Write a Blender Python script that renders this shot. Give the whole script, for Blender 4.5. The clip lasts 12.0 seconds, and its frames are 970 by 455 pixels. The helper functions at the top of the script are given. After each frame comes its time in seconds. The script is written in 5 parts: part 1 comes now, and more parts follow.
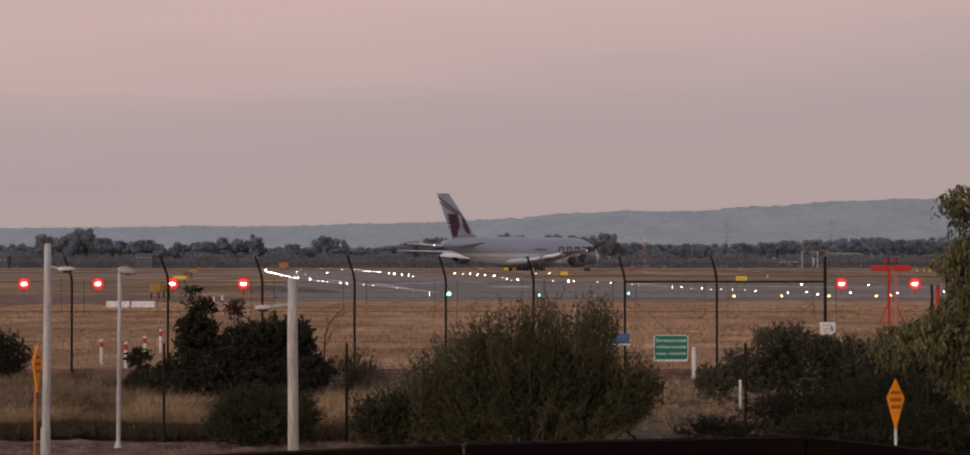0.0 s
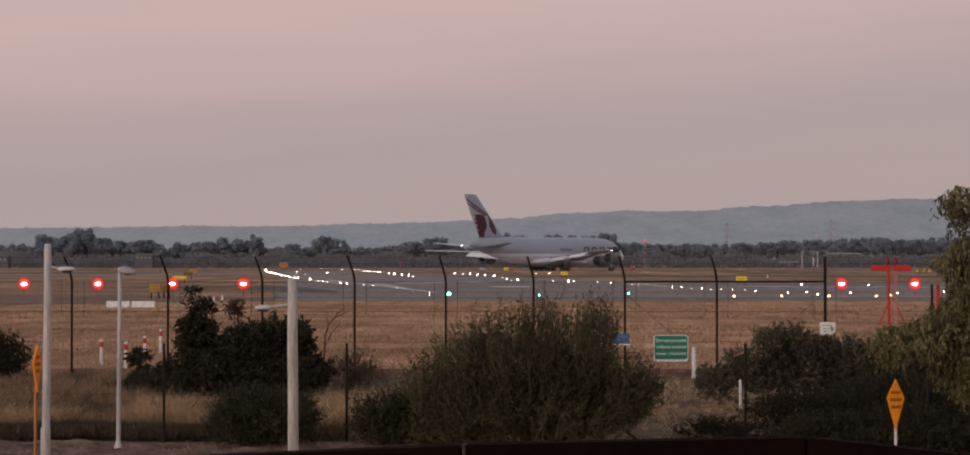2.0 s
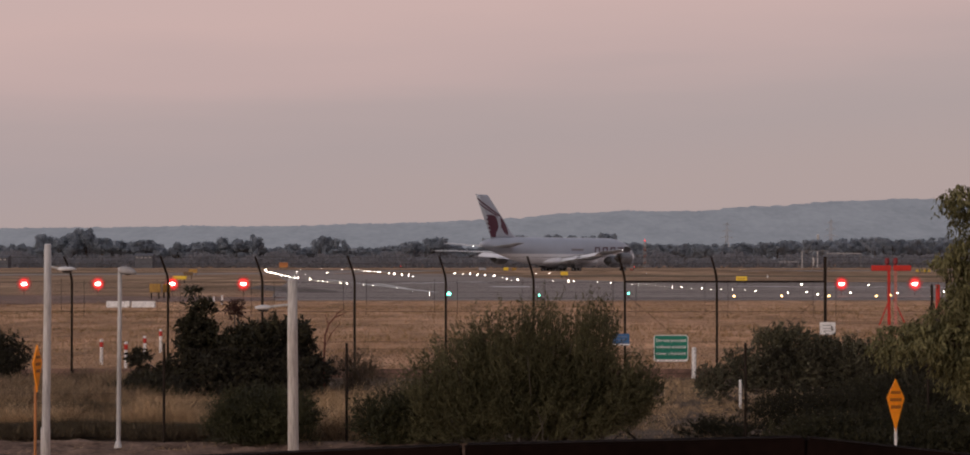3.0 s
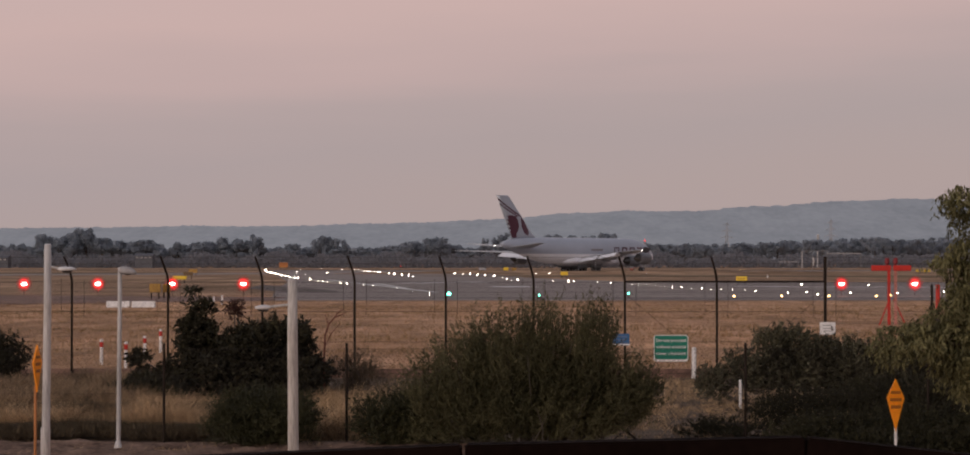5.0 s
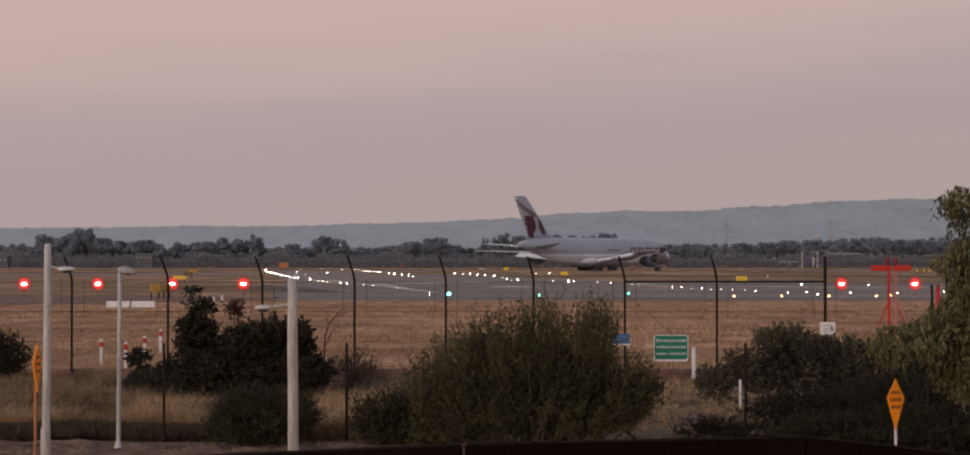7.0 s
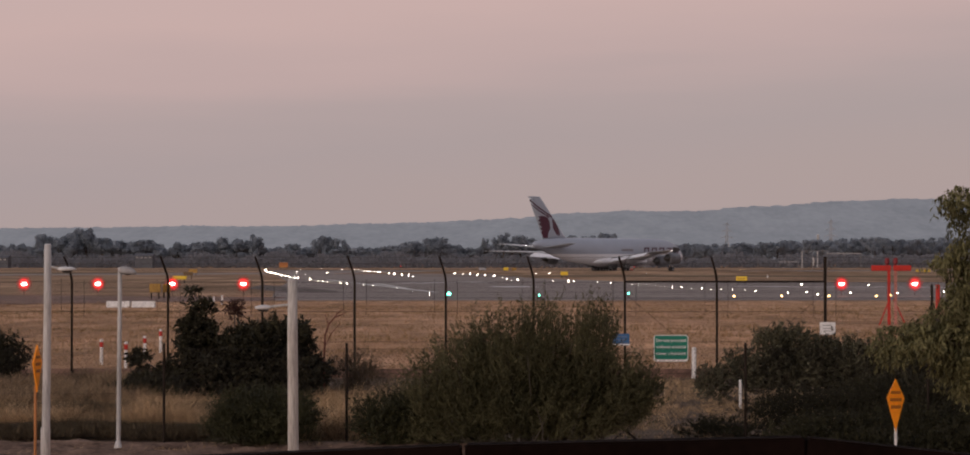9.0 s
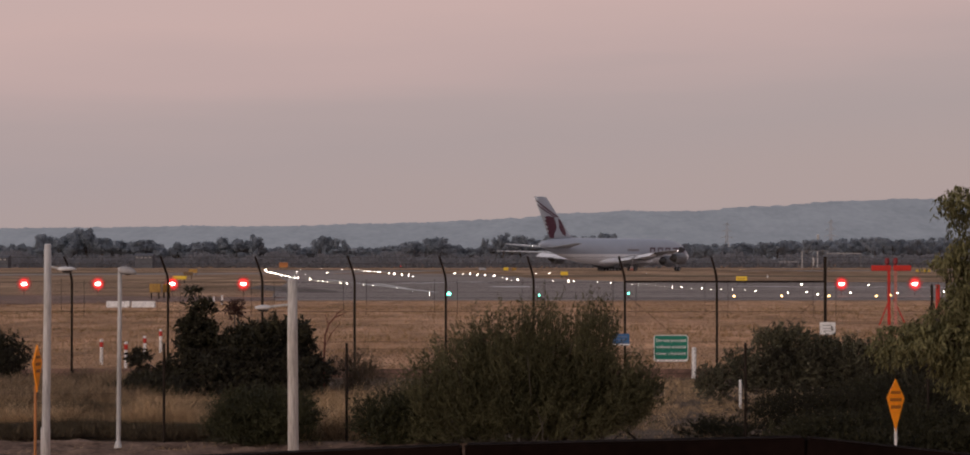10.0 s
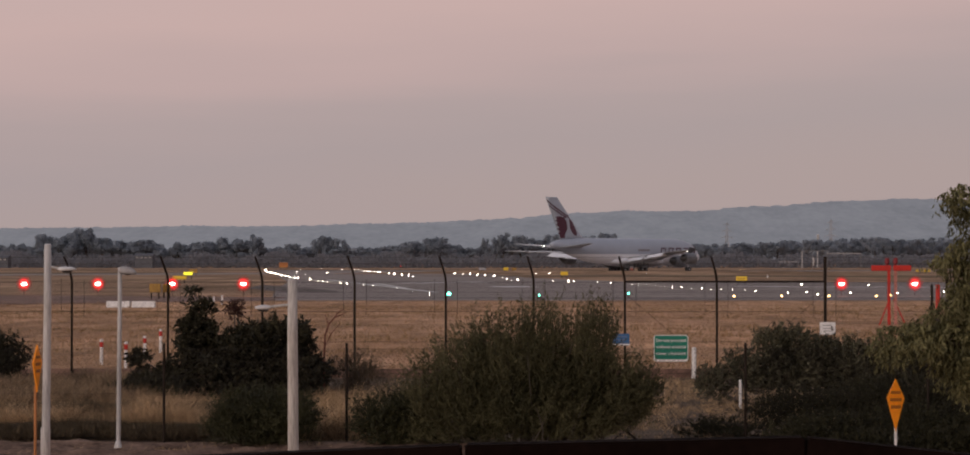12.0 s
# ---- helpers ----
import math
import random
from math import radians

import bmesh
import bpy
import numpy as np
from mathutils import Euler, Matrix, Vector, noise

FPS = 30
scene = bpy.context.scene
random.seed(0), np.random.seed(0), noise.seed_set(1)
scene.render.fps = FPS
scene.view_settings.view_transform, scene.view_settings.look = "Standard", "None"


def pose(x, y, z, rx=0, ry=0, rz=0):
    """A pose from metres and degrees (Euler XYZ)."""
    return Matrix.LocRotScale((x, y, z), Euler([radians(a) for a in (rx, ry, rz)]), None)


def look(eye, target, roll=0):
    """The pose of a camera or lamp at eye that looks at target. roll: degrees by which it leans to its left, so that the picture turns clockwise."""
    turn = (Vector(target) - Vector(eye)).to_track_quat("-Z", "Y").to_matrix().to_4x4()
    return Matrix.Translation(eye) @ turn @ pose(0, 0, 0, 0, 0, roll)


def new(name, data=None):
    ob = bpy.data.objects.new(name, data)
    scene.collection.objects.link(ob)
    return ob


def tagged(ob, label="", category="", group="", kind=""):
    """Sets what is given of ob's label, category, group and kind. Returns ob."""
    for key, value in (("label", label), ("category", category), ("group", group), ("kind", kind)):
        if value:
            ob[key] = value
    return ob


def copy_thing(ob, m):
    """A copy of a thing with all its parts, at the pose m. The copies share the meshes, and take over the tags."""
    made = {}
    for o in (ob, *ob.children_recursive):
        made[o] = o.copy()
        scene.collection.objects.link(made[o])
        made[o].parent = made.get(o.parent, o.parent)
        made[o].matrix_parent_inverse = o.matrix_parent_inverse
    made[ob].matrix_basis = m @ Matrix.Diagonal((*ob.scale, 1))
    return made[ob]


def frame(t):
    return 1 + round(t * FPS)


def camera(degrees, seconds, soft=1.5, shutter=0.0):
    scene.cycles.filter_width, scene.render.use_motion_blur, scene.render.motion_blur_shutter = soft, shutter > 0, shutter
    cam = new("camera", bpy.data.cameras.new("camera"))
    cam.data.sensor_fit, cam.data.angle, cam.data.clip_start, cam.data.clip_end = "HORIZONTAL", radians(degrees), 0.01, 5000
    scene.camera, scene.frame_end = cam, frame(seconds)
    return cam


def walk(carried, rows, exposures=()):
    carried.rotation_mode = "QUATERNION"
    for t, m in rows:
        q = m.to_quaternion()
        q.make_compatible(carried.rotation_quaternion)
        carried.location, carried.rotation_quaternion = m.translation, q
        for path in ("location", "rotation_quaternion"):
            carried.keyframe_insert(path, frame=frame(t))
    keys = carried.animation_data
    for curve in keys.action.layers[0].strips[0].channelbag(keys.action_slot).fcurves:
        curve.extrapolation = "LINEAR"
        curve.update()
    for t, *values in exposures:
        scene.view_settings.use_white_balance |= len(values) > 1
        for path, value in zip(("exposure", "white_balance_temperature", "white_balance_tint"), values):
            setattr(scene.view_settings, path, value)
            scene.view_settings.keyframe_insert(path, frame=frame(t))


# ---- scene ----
# The camera stands still on a low viewing mound and looks over the perimeter fence to the airfield.
EYE = 3.05
cam = camera(25.25, 12.0, soft=1.8)
VIEW = pose(0, 0, EYE, 90.917, 0, 0)
walk(cam, [(0, VIEW), (12, VIEW)], exposures=[(0, 0.02), (6, 0.0), (12, -0.03)])

# ---- light: dusk, sun just down behind the camera, pink band opposite ----
world = bpy.data.worlds.new("dusk_sky")
scene.world = world
world.use_nodes = True
wn, wl = world.node_tree.nodes, world.node_tree.links
wn.clear()
w_out = wn.new("ShaderNodeOutputWorld")
w_bg = wn.new("ShaderNodeBackground")
w_sky = wn.new("ShaderNodeTexSky")
w_sky.sky_type = "NISHITA"
w_sky.sun_disc = False
w_sky.sun_elevation = radians(1.0)
w_sky.sun_rotation = radians(224)
w_co = wn.new("ShaderNodeTexCoord")
w_sep = wn.new("ShaderNodeSeparateXYZ")
w_ramp = wn.new("ShaderNodeValToRGB")
w_noise = wn.new("ShaderNodeTexNoise")
w_map = wn.new("ShaderNodeMapping")
w_map.inputs["Scale"].default_value = (5.0, 5.0, 40.0)
w_noise.inputs["Scale"].default_value = 1.0
w_noise.inputs["Detail"].default_value = 3.0
w_add = wn.new("ShaderNodeMath")
w_add.operation = "MULTIPLY_ADD"
w_add.inputs[1].default_value = 0.035
w_mix = wn.new("ShaderNodeMix")
w_mix.data_type = "RGBA"
w_mix.blend_type = "ADD"
w_mix.inputs[0].default_value = 0.012
ramp = w_ramp.color_ramp
SKY = [(0.0, (0.398, 0.320, 0.312)), (0.03, (0.394, 0.320, 0.316)), (0.055, (0.384, 0.318, 0.323)), (0.075, (0.412, 0.330, 0.333)), (0.092, (0.478, 0.358, 0.354)),
       (0.122, (0.542, 0.390, 0.376)), (0.22, (0.50, 0.40, 0.40)), (0.45, (0.33, 0.31, 0.345)), (1.0, (0.215, 0.23, 0.29))]
ramp.elements[0].position, ramp.elements[0].color = 0.0, (*SKY[0][1], 1)
ramp.elements[1].position, ramp.elements[1].color = 1.0, (*SKY[-1][1], 1)
for p, c in SKY[1:-1]:
    e = ramp.elements.new(p)
    e.color = (*c, 1)
wl.new(w_co.outputs["Generated"], w_sep.inputs[0])
wl.new(w_co.outputs["Generated"], w_map.inputs[0])
wl.new(w_map.outputs[0], w_noise.inputs["Vector"])
w_sub = wn.new("ShaderNodeMath")
w_sub.operation = "SUBTRACT"
w_sub.inputs[1].default_value = 0.5
wl.new(w_noise.outputs["Fac"], w_sub.inputs[0])
wl.new(w_sub.outputs[0], w_add.inputs[0])
w_tilt = wn.new("ShaderNodeMath")
w_tilt.operation = "MULTIPLY_ADD"
w_tilt.inputs[1].default_value = -0.08
wl.new(w_sep.outputs["X"], w_tilt.inputs[0])
wl.new(w_sep.outputs["Z"], w_tilt.inputs[2])
wl.new(w_tilt.outputs[0], w_add.inputs[2])
wl.new(w_add.outputs[0], w_ramp.inputs[0])
wl.new(w_ramp.outputs["Color"], w_mix.inputs[6])
wl.new(w_sky.outputs["Color"], w_mix.inputs[7])
wl.new(w_mix.outputs[2], w_bg.inputs["Color"])
w_bg.inputs["Strength"].default_value = 1.05
wl.new(w_bg.outputs[0], w_out.inputs[0])

sun = new("sun", bpy.data.lights.new("sun", "SUN"))
sun.data.energy = 1.4
sun.data.angle = radians(45)
sun.data.color = (1.0, 0.84, 0.74)
sun.matrix_world = look((-84, -88, 28), (0, 0, 0))


# ---- materials ----
def mat(name, base, rough=0.8, metal=0.0, scale=4.0, vary=0.25, fine=40.0, bump=0.0, second=None, rand=0.0, glow=None, stretch=None):
    m = bpy.data.materials.new(name)
    m.use_nodes = True
    n, l = m.node_tree.nodes, m.node_tree.links
    bsdf = n["Principled BSDF"]
    bsdf.inputs["Roughness"].default_value = rough
    bsdf.inputs["Metallic"].default_value = metal
    co = n.new("ShaderNodeTexCoord")
    n1, n2 = n.new("ShaderNodeTexNoise"), n.new("ShaderNodeTexNoise")
    n1.inputs["Scale"].default_value, n1.inputs["Detail"].default_value = scale, 4
    n2.inputs["Scale"].default_value, n2.inputs["Detail"].default_value = fine, 3
    place = co.outputs["Object"]
    if stretch:
        mp = n.new("ShaderNodeMapping")
        mp.inputs["Scale"].default_value = stretch
        l.new(place, mp.inputs["Vector"])
        place = mp.outputs["Vector"]
    for t in (n1, n2):
        l.new(place, t.inputs["Vector"])
    mix = n.new("ShaderNodeMix")
    mix.data_type = "FLOAT"
    mix.inputs[0].default_value = 0.4
    l.new(n1.outputs["Fac"], mix.inputs[2])
    l.new(n2.outputs["Fac"], mix.inputs[3])
    rp = n.new("ShaderNodeValToRGB")
    b = np.array(base)
    s = b * (1 + vary) if second is None else np.array(second)
    rp.color_ramp.elements[0].position, rp.color_ramp.elements[0].color = 0.36, (*(b * (1 - vary)), 1)
    rp.color_ramp.elements[1].position, rp.color_ramp.elements[1].color = 0.64, (*s, 1)
    l.new(mix.outputs[0], rp.inputs[0])
    out = rp.outputs["Color"]
    if rand:
        geo = n.new("ShaderNodeNewGeometry")
        hsv = n.new("ShaderNodeHueSaturation")
        mr = n.new("ShaderNodeMapRange")
        mr.inputs[3].default_value, mr.inputs[4].default_value = 1 - rand, 1 + rand
        l.new(geo.outputs["Random Per Island"], mr.inputs[0])
        l.new(mr.outputs[0], hsv.inputs["Value"])
        l.new(out, hsv.inputs["Color"])
        out = hsv.outputs["Color"]
    l.new(out, bsdf.inputs["Base Color"])
    if bump:
        bp = n.new("ShaderNodeBump")
        bp.inputs["Strength"].default_value = bump
        bp.inputs["Distance"].default_value = 0.02
        l.new(n2.outputs["Fac"], bp.inputs["Height"])
        l.new(bp.outputs[0], bsdf.inputs["Normal"])
    if glow:
        bsdf.inputs["Emission Color"].default_value = (*glow[0], 1)
        bsdf.inputs["Emission Strength"].default_value = glow[1]
    return m


def leaf_mat(name, base, second, rand=0.35):
    m = mat(name, base, 0.65, scale=1.3, vary=0.2, fine=9.0, second=second, rand=rand)
    m.node_tree.nodes["Principled BSDF"].inputs["Specular IOR Level"].default_value = 0.25
    return m


def see_through(m, share):
    """Thin leaves that let part of the light through."""
    n, l = m.node_tree.nodes, m.node_tree.links
    bsdf, out = n["Principled BSDF"], n["Material Output"]
    tr, mx = n.new("ShaderNodeBsdfTranslucent"), n.new("ShaderNodeMixShader")
    l.new(bsdf.inputs["Base Color"].links[0].from_socket, tr.inputs["Color"])
    mx.inputs[0].default_value = share
    l.new(bsdf.outputs[0], mx.inputs[1])
    l.new(tr.outputs[0], mx.inputs[2])
    l.new(mx.outputs[0], out.inputs["Surface"])
    return m


def lamp_mat(name, colour, strength):
    m = mat(name, colour, 0.3, vary=0.0, glow=(colour, strength))
    return m


M_DRYFIELD = mat("dry_grass_ground", (0.45, 0.257, 0.146), 0.95, scale=0.05, vary=0.3, fine=1.1, bump=0.5, second=(0.70, 0.44, 0.275), stretch=(1, 0.3, 1))

M_FARFIELD = mat("far_mown_grass", (0.305, 0.192, 0.118), 0.95, scale=0.09, vary=0.25, fine=0.5, bump=0.2, second=(0.48, 0.322, 0.210), stretch=(0.5, 0.3, 1))


def field_bands(m, size=(0.05, 0.16, 1), low=0.62):
    """Mown strips and worn patches across the field, over the grain."""
    n, l = m.node_tree.nodes, m.node_tree.links
    bsdf = n["Principled BSDF"]
    src = bsdf.inputs["Base Color"].links[0].from_socket
    co, mp, nz, rp, mx = n.new("ShaderNodeTexCoord"), n.new("ShaderNodeMapping"), n.new("ShaderNodeTexNoise"), n.new("ShaderNodeValToRGB"), n.new("ShaderNodeMix")
    mp.inputs["Scale"].default_value = size
    nz.inputs["Scale"].default_value, nz.inputs["Detail"].default_value = 1.0, 6
    rp.color_ramp.elements[0].position, rp.color_ramp.elements[0].color = 0.36, (low, low * 0.985, low * 0.94, 1)
    rp.color_ramp.elements[1].position, rp.color_ramp.elements[1].color = 0.60, (1.12, 1.10, 1.08, 1)
    mx.data_type, mx.blend_type = "RGBA", "MULTIPLY"
    mx.inputs[0].default_value = 1.0
    l.new(co.outputs["Object"], mp.inputs["Vector"])
    l.new(mp.outputs["Vector"], nz.inputs["Vector"])
    l.new(nz.outputs["Fac"], rp.inputs[0])
    l.new(src, mx.inputs[6])
    l.new(rp.outputs["Color"], mx.inputs[7])
    l.new(mx.outputs[2], bsdf.inputs["Base Color"])


field_bands(M_DRYFIELD, low=0.74)
field_bands(M_DRYFIELD, (0.55, 0.055, 1), 0.74)
field_bands(M_FARFIELD, (0.02, 0.045, 1))
field_bands(M_FARFIELD, (0.16, 0.012, 1), 0.76)
M_VERGE = mat("greenish_dry_verge", (0.14, 0.10, 0.058), 0.95, scale=0.08, vary=0.3, fine=1.5, second=(0.24, 0.17, 0.10), stretch=(0.3, 1, 1))
M_ASPHALT = mat("runway_asphalt", (0.20, 0.163, 0.142), 0.85, scale=0.09, vary=0.35, fine=0.4, bump=0.1, second=(0.37, 0.31, 0.28), stretch=(0.06, 1, 1))
M_ASPHALT_D = mat("dark_asphalt", (0.092, 0.066, 0.055), 0.8, scale=0.1, vary=0.2, fine=2.0)
M_TRACK = mat("dusty_track", (0.22, 0.142, 0.112), 0.9, scale=0.2, vary=0.25, fine=2.0)
M_SCRUB = mat("grey_brown_scrub_ground", (0.092, 0.062, 0.042), 0.95, scale=0.8, vary=0.35, fine=7, bump=0.6, second=(0.170, 0.119, 0.079))
M_EARTH = mat("red_earth", (0.14, 0.082, 0.058), 0.95, scale=2.2, vary=0.6, fine=14, bump=0.9, second=(0.26, 0.165, 0.118))
for m_dull, sheen in ((M_DRYFIELD, 0.12), (M_FARFIELD, 0.1), (M_VERGE, 0.1), (M_ASPHALT, 0.22), (M_TRACK, 0.15), (M_SCRUB, 0.15), (M_EARTH, 0.15)):
    m_dull.node_tree.nodes["Principled BSDF"].inputs["Specular IOR Level"].default_value = sheen
M_PAINT_W = mat("white_marking", (0.7, 0.68, 0.66), 0.7, scale=2, vary=0.12, fine=12)
M_STEEL_D = mat("dark_fence_steel", (0.026, 0.018, 0.014), 0.6, 0.2, scale=6, vary=0.3, fine=60)
M_WIRE = mat("weathered_wire", (0.035, 0.03, 0.028), 0.7, 0.2, scale=3, vary=0.2)
for dull in (M_STEEL_D, M_WIRE):
    dull.node_tree.nodes["Principled BSDF"].inputs["Specular IOR Level"].default_value = 0.08
    dull.node_tree.nodes["Principled BSDF"].inputs["Metallic"].default_value = 0.0
M_GALV = mat("grey_painted_pole", (0.42, 0.395, 0.375), 0.5, 0.0, scale=9, vary=0.3, fine=60, bump=0.15, second=(0.60, 0.57, 0.55), stretch=(1, 1, 0.12))
M_WOODPOLE = mat("weathered_pale_pole", (0.38, 0.345, 0.315), 0.7, 0.0, scale=14.0, vary=0.35, fine=70, bump=0.3, second=(0.62, 0.575, 0.53), stretch=(1, 1, 0.1))
M_LAMPHEAD = mat("pale_lamp_housing", (0.6, 0.58, 0.57), 0.45, 0.0, scale=5, vary=0.15)
M_LENS = mat("unlit_lamp_lens", (0.06, 0.058, 0.058), 0.2, scale=5, vary=0.1)
M_ORANGE = mat("orange_sign_face", (0.95, 0.30, 0.004), 0.6, scale=6, vary=0.1, fine=30)
M_ORANGE_P = mat("orange_brown_post", (0.45, 0.17, 0.05), 0.7, scale=5, vary=0.2)
M_GREEN = mat("green_sign_face", (0.008, 0.19, 0.125), 0.5, scale=5, vary=0.08)
M_BLUE = mat("blue_sign_face", (0.05, 0.14, 0.30), 0.5, scale=5, vary=0.1)
M_WHITE = mat("white_paint", (0.80, 0.77, 0.75), 0.6, scale=5, vary=0.12, fine=30)
M_RED = mat("red_paint", (0.52, 0.025, 0.014), 0.55, scale=5, vary=0.18, fine=30)
M_YELLOW = mat("yellow_sign", (0.65, 0.42, 0.03), 0.5, scale=3, vary=0.1, glow=((0.9, 0.6, 0.04), 0.12))
M_YELLOW_DULL = mat("unlit_yellow_sign", (0.40, 0.22, 0.04), 0.6, scale=3, vary=0.15)
M_FADED = mat("faded_red_white", (0.36, 0.12, 0.09), 0.6, scale=3, vary=0.4)
M_SHED = mat("dark_shed_cladding", (0.10, 0.102, 0.115), 0.8, scale=0.5, vary=0.2)
M_SHUTTER = mat("dull_brown_shutter", (0.16, 0.10, 0.05), 0.8, scale=4, vary=0.2)
M_DARKWOOD = mat("dark_brown_timber", (0.009, 0.005, 0.004), 0.85, scale=3, vary=0.35, fine=25, bump=0.2)
M_DARKWOOD.node_tree.nodes["Principled BSDF"].inputs["Specular IOR Level"].default_value = 0.02
M_REDBARK = mat("reddish_bark", (0.15, 0.050, 0.034), 0.9, scale=8, vary=0.3)
M_BARK = mat("bark", (0.10, 0.08, 0.065), 0.9, scale=4, vary=0.3, fine=30, bump=0.4)
M_LEAF_OLIVE = see_through(leaf_mat("olive_shrub_leaves", (0.058, 0.055, 0.025), (0.172, 0.153, 0.078)), 0.4)
M_LEAF_DARK = leaf_mat("dark_banksia_leaves", (0.018, 0.016, 0.009), (0.046, 0.040, 0.020), rand=0.5)
M_LEAF_DUSTY = leaf_mat("dusty_grey_green_leaves", (0.040, 0.036, 0.021), (0.118, 0.106, 0.062), rand=0.5)
M_LEAF_MID = leaf_mat("low_shrub_leaves", (0.028, 0.028, 0.012), (0.062, 0.058, 0.024))
M_LEAF_GUM = see_through(leaf_mat("gum_leaves", (0.068, 0.064, 0.026), (0.23, 0.212, 0.098), rand=0.6), 0.35)
# pale blue-grey instead of dark leaves: aerial haze painted into the colour
M_LEAF_HAZED = see_through(leaf_mat("hazed_far_leaves", (0.32, 0.355, 0.402), (0.395, 0.432, 0.478), rand=0.08), 0.6)
M_LEAF_HEDGE = see_through(leaf_mat("hedge_leaves", (0.025, 0.023, 0.011), (0.050, 0.045, 0.021), rand=0.35), 0.3)
# scrub colour lightened the same way to carry the haze
M_SCRUB_HAZED = see_through(leaf_mat("hazed_far_scrub", (0.25, 0.256, 0.282), (0.32, 0.322, 0.342), rand=0.08), 0.6)
M_LEAF_TUFT = leaf_mat("dark_reddish_leaves", (0.065, 0.030, 0.022), (0.11, 0.05, 0.035))
M_TWIG = leaf_mat("dry_twigs", (0.21, 0.145, 0.09), (0.40, 0.28, 0.172))
M_SHADEGRASS = leaf_mat("dark_grass_blades", (0.075, 0.055, 0.032), (0.13, 0.095, 0.055))
M_OLIVEGRASS = leaf_mat("olive_grass_blades", (0.22, 0.142, 0.07), (0.34, 0.22, 0.112))
M_STRAW = leaf_mat("dry_straw", (0.22, 0.142, 0.075), (0.66, 0.455, 0.265), rand=0.6)
M_FIELDGRASS = leaf_mat("pale_field_grass", (0.40, 0.245, 0.14), (0.58, 0.375, 0.235), rand=0.2)
# the glow and blue-grey base stand in for air haze over the hills
M_HILL = mat("forested_hill_painted_haze", (0.070, 0.080, 0.096), 1.0, scale=0.014, vary=0.25, fine=0.075, stretch=(1, 0.4, 1), second=(0.125, 0.133, 0.145), glow=((0.240, 0.243, 0.270), 0.55))
M_L_WHITE = lamp_mat("white_runway_lamp", (1.0, 0.84, 0.66), 30)
M_L_WARM = lamp_mat("warm_runway_lamp", (1.0, 0.60, 0.24), 6)
M_L_GREEN = lamp_mat("green_taxi_lamp", (0.12, 1.0, 0.62), 12)
M_L_RED = lamp_mat("red_lamp_glass", (1.0, 0.02, 0.025), 2.4)
M_L_REDCORE = lamp_mat("red_lamp_core", (1.0, 0.42, 0.36), 24)
M_BUILD = mat("pale_building_wall", (0.45, 0.43, 0.42), 0.8, scale=0.3, vary=0.15)
M_ROOF = mat("metal_roof", (0.20, 0.195, 0.195), 0.5, scale=0.3, vary=0.15)


# ---- mesh helpers ----
def part(name, bm, material, parent=None, label=""):
    me = bpy.data.meshes.new(name)
    bm.normal_update()
    bm.to_mesh(me)
    bm.free()
    me.materials.append(material)
    ob = new(name, me)
    if parent:
        ob.parent = parent
    if label:
        ob["label"] = label
    return ob


def raw(name, verts, faces, material, parent=None, label=""):
    me = bpy.data.meshes.new(name)
    me.from_pydata([tuple(v) for v in verts], [], [tuple(q) for q in faces])
    me.materials.append(material)
    ob = new(name, me)
    if parent:
        ob.parent = parent
    if label:
        ob["label"] = label
    return ob


def thing(name, m, label, category, group="", kind=""):
    ob = new(name)
    ob.matrix_basis = m
    ob.empty_display_size = 0.2
    return tagged(ob, label, category, group, kind)


def smooth(ob):
    for p in ob.data.polygons:
        p.use_smooth = True
    return ob


def add_box(bm, c, size, rot=None, bevel=0.0):
    r = bmesh.ops.create_cube(bm, size=1.0)
    vs = r["verts"]
    bmesh.ops.scale(bm, vec=size, verts=vs)
    if bevel:
        es = list({e for v in vs for e in v.link_edges})
        r2 = bmesh.ops.bevel(bm, geom=es, offset=bevel, segments=2, affect="EDGES")
        vs = list({v for fa in r2["faces"] for v in fa.verts} | {v for v in vs if v.is_valid})
    m = Matrix.Translation(c) @ (rot.to_4x4() if rot else Matrix())
    bmesh.ops.transform(bm, matrix=m, verts=vs)
    return bm


def add_loft(bm, rings, closed=True, caps=True):
    """Rings of points, each with the same count, skinned into a tube."""
    rows = [[bm.verts.new(p) for p in r] for r in rings]
    k = len(rows[0])
    for a, b in zip(rows, rows[1:]):
        for i in range(k if closed else k - 1):
            j = (i + 1) % k
            bm.faces.new((a[i], a[j], b[j], b[i]))
    if caps:
        bm.faces.new(rows[0][::-1])
        bm.faces.new(rows[-1])
    return bm


def add_pipe(bm, pts, radii, seg=10):
    """A round bar along a line of points, with a radius at each."""
    pts = [Vector(p) for p in pts]
    rings = []
    for i, p in enumerate(pts):
        d = (pts[min(i + 1, len(pts) - 1)] - pts[max(i - 1, 0)]).normalized()
        up = Vector((0, 0, 1)) if abs(d.z) < 0.9 else Vector((0, 1, 0))
        u = d.cross(up).normalized()
        v = u.cross(d)
        r = radii[i] if hasattr(radii, "__len__") else radii
        rings.append([p + (u * math.cos(2 * math.pi * k / seg) + v * math.sin(2 * math.pi * k / seg)) * r for k in range(seg)])
    return add_loft(bm, rings)


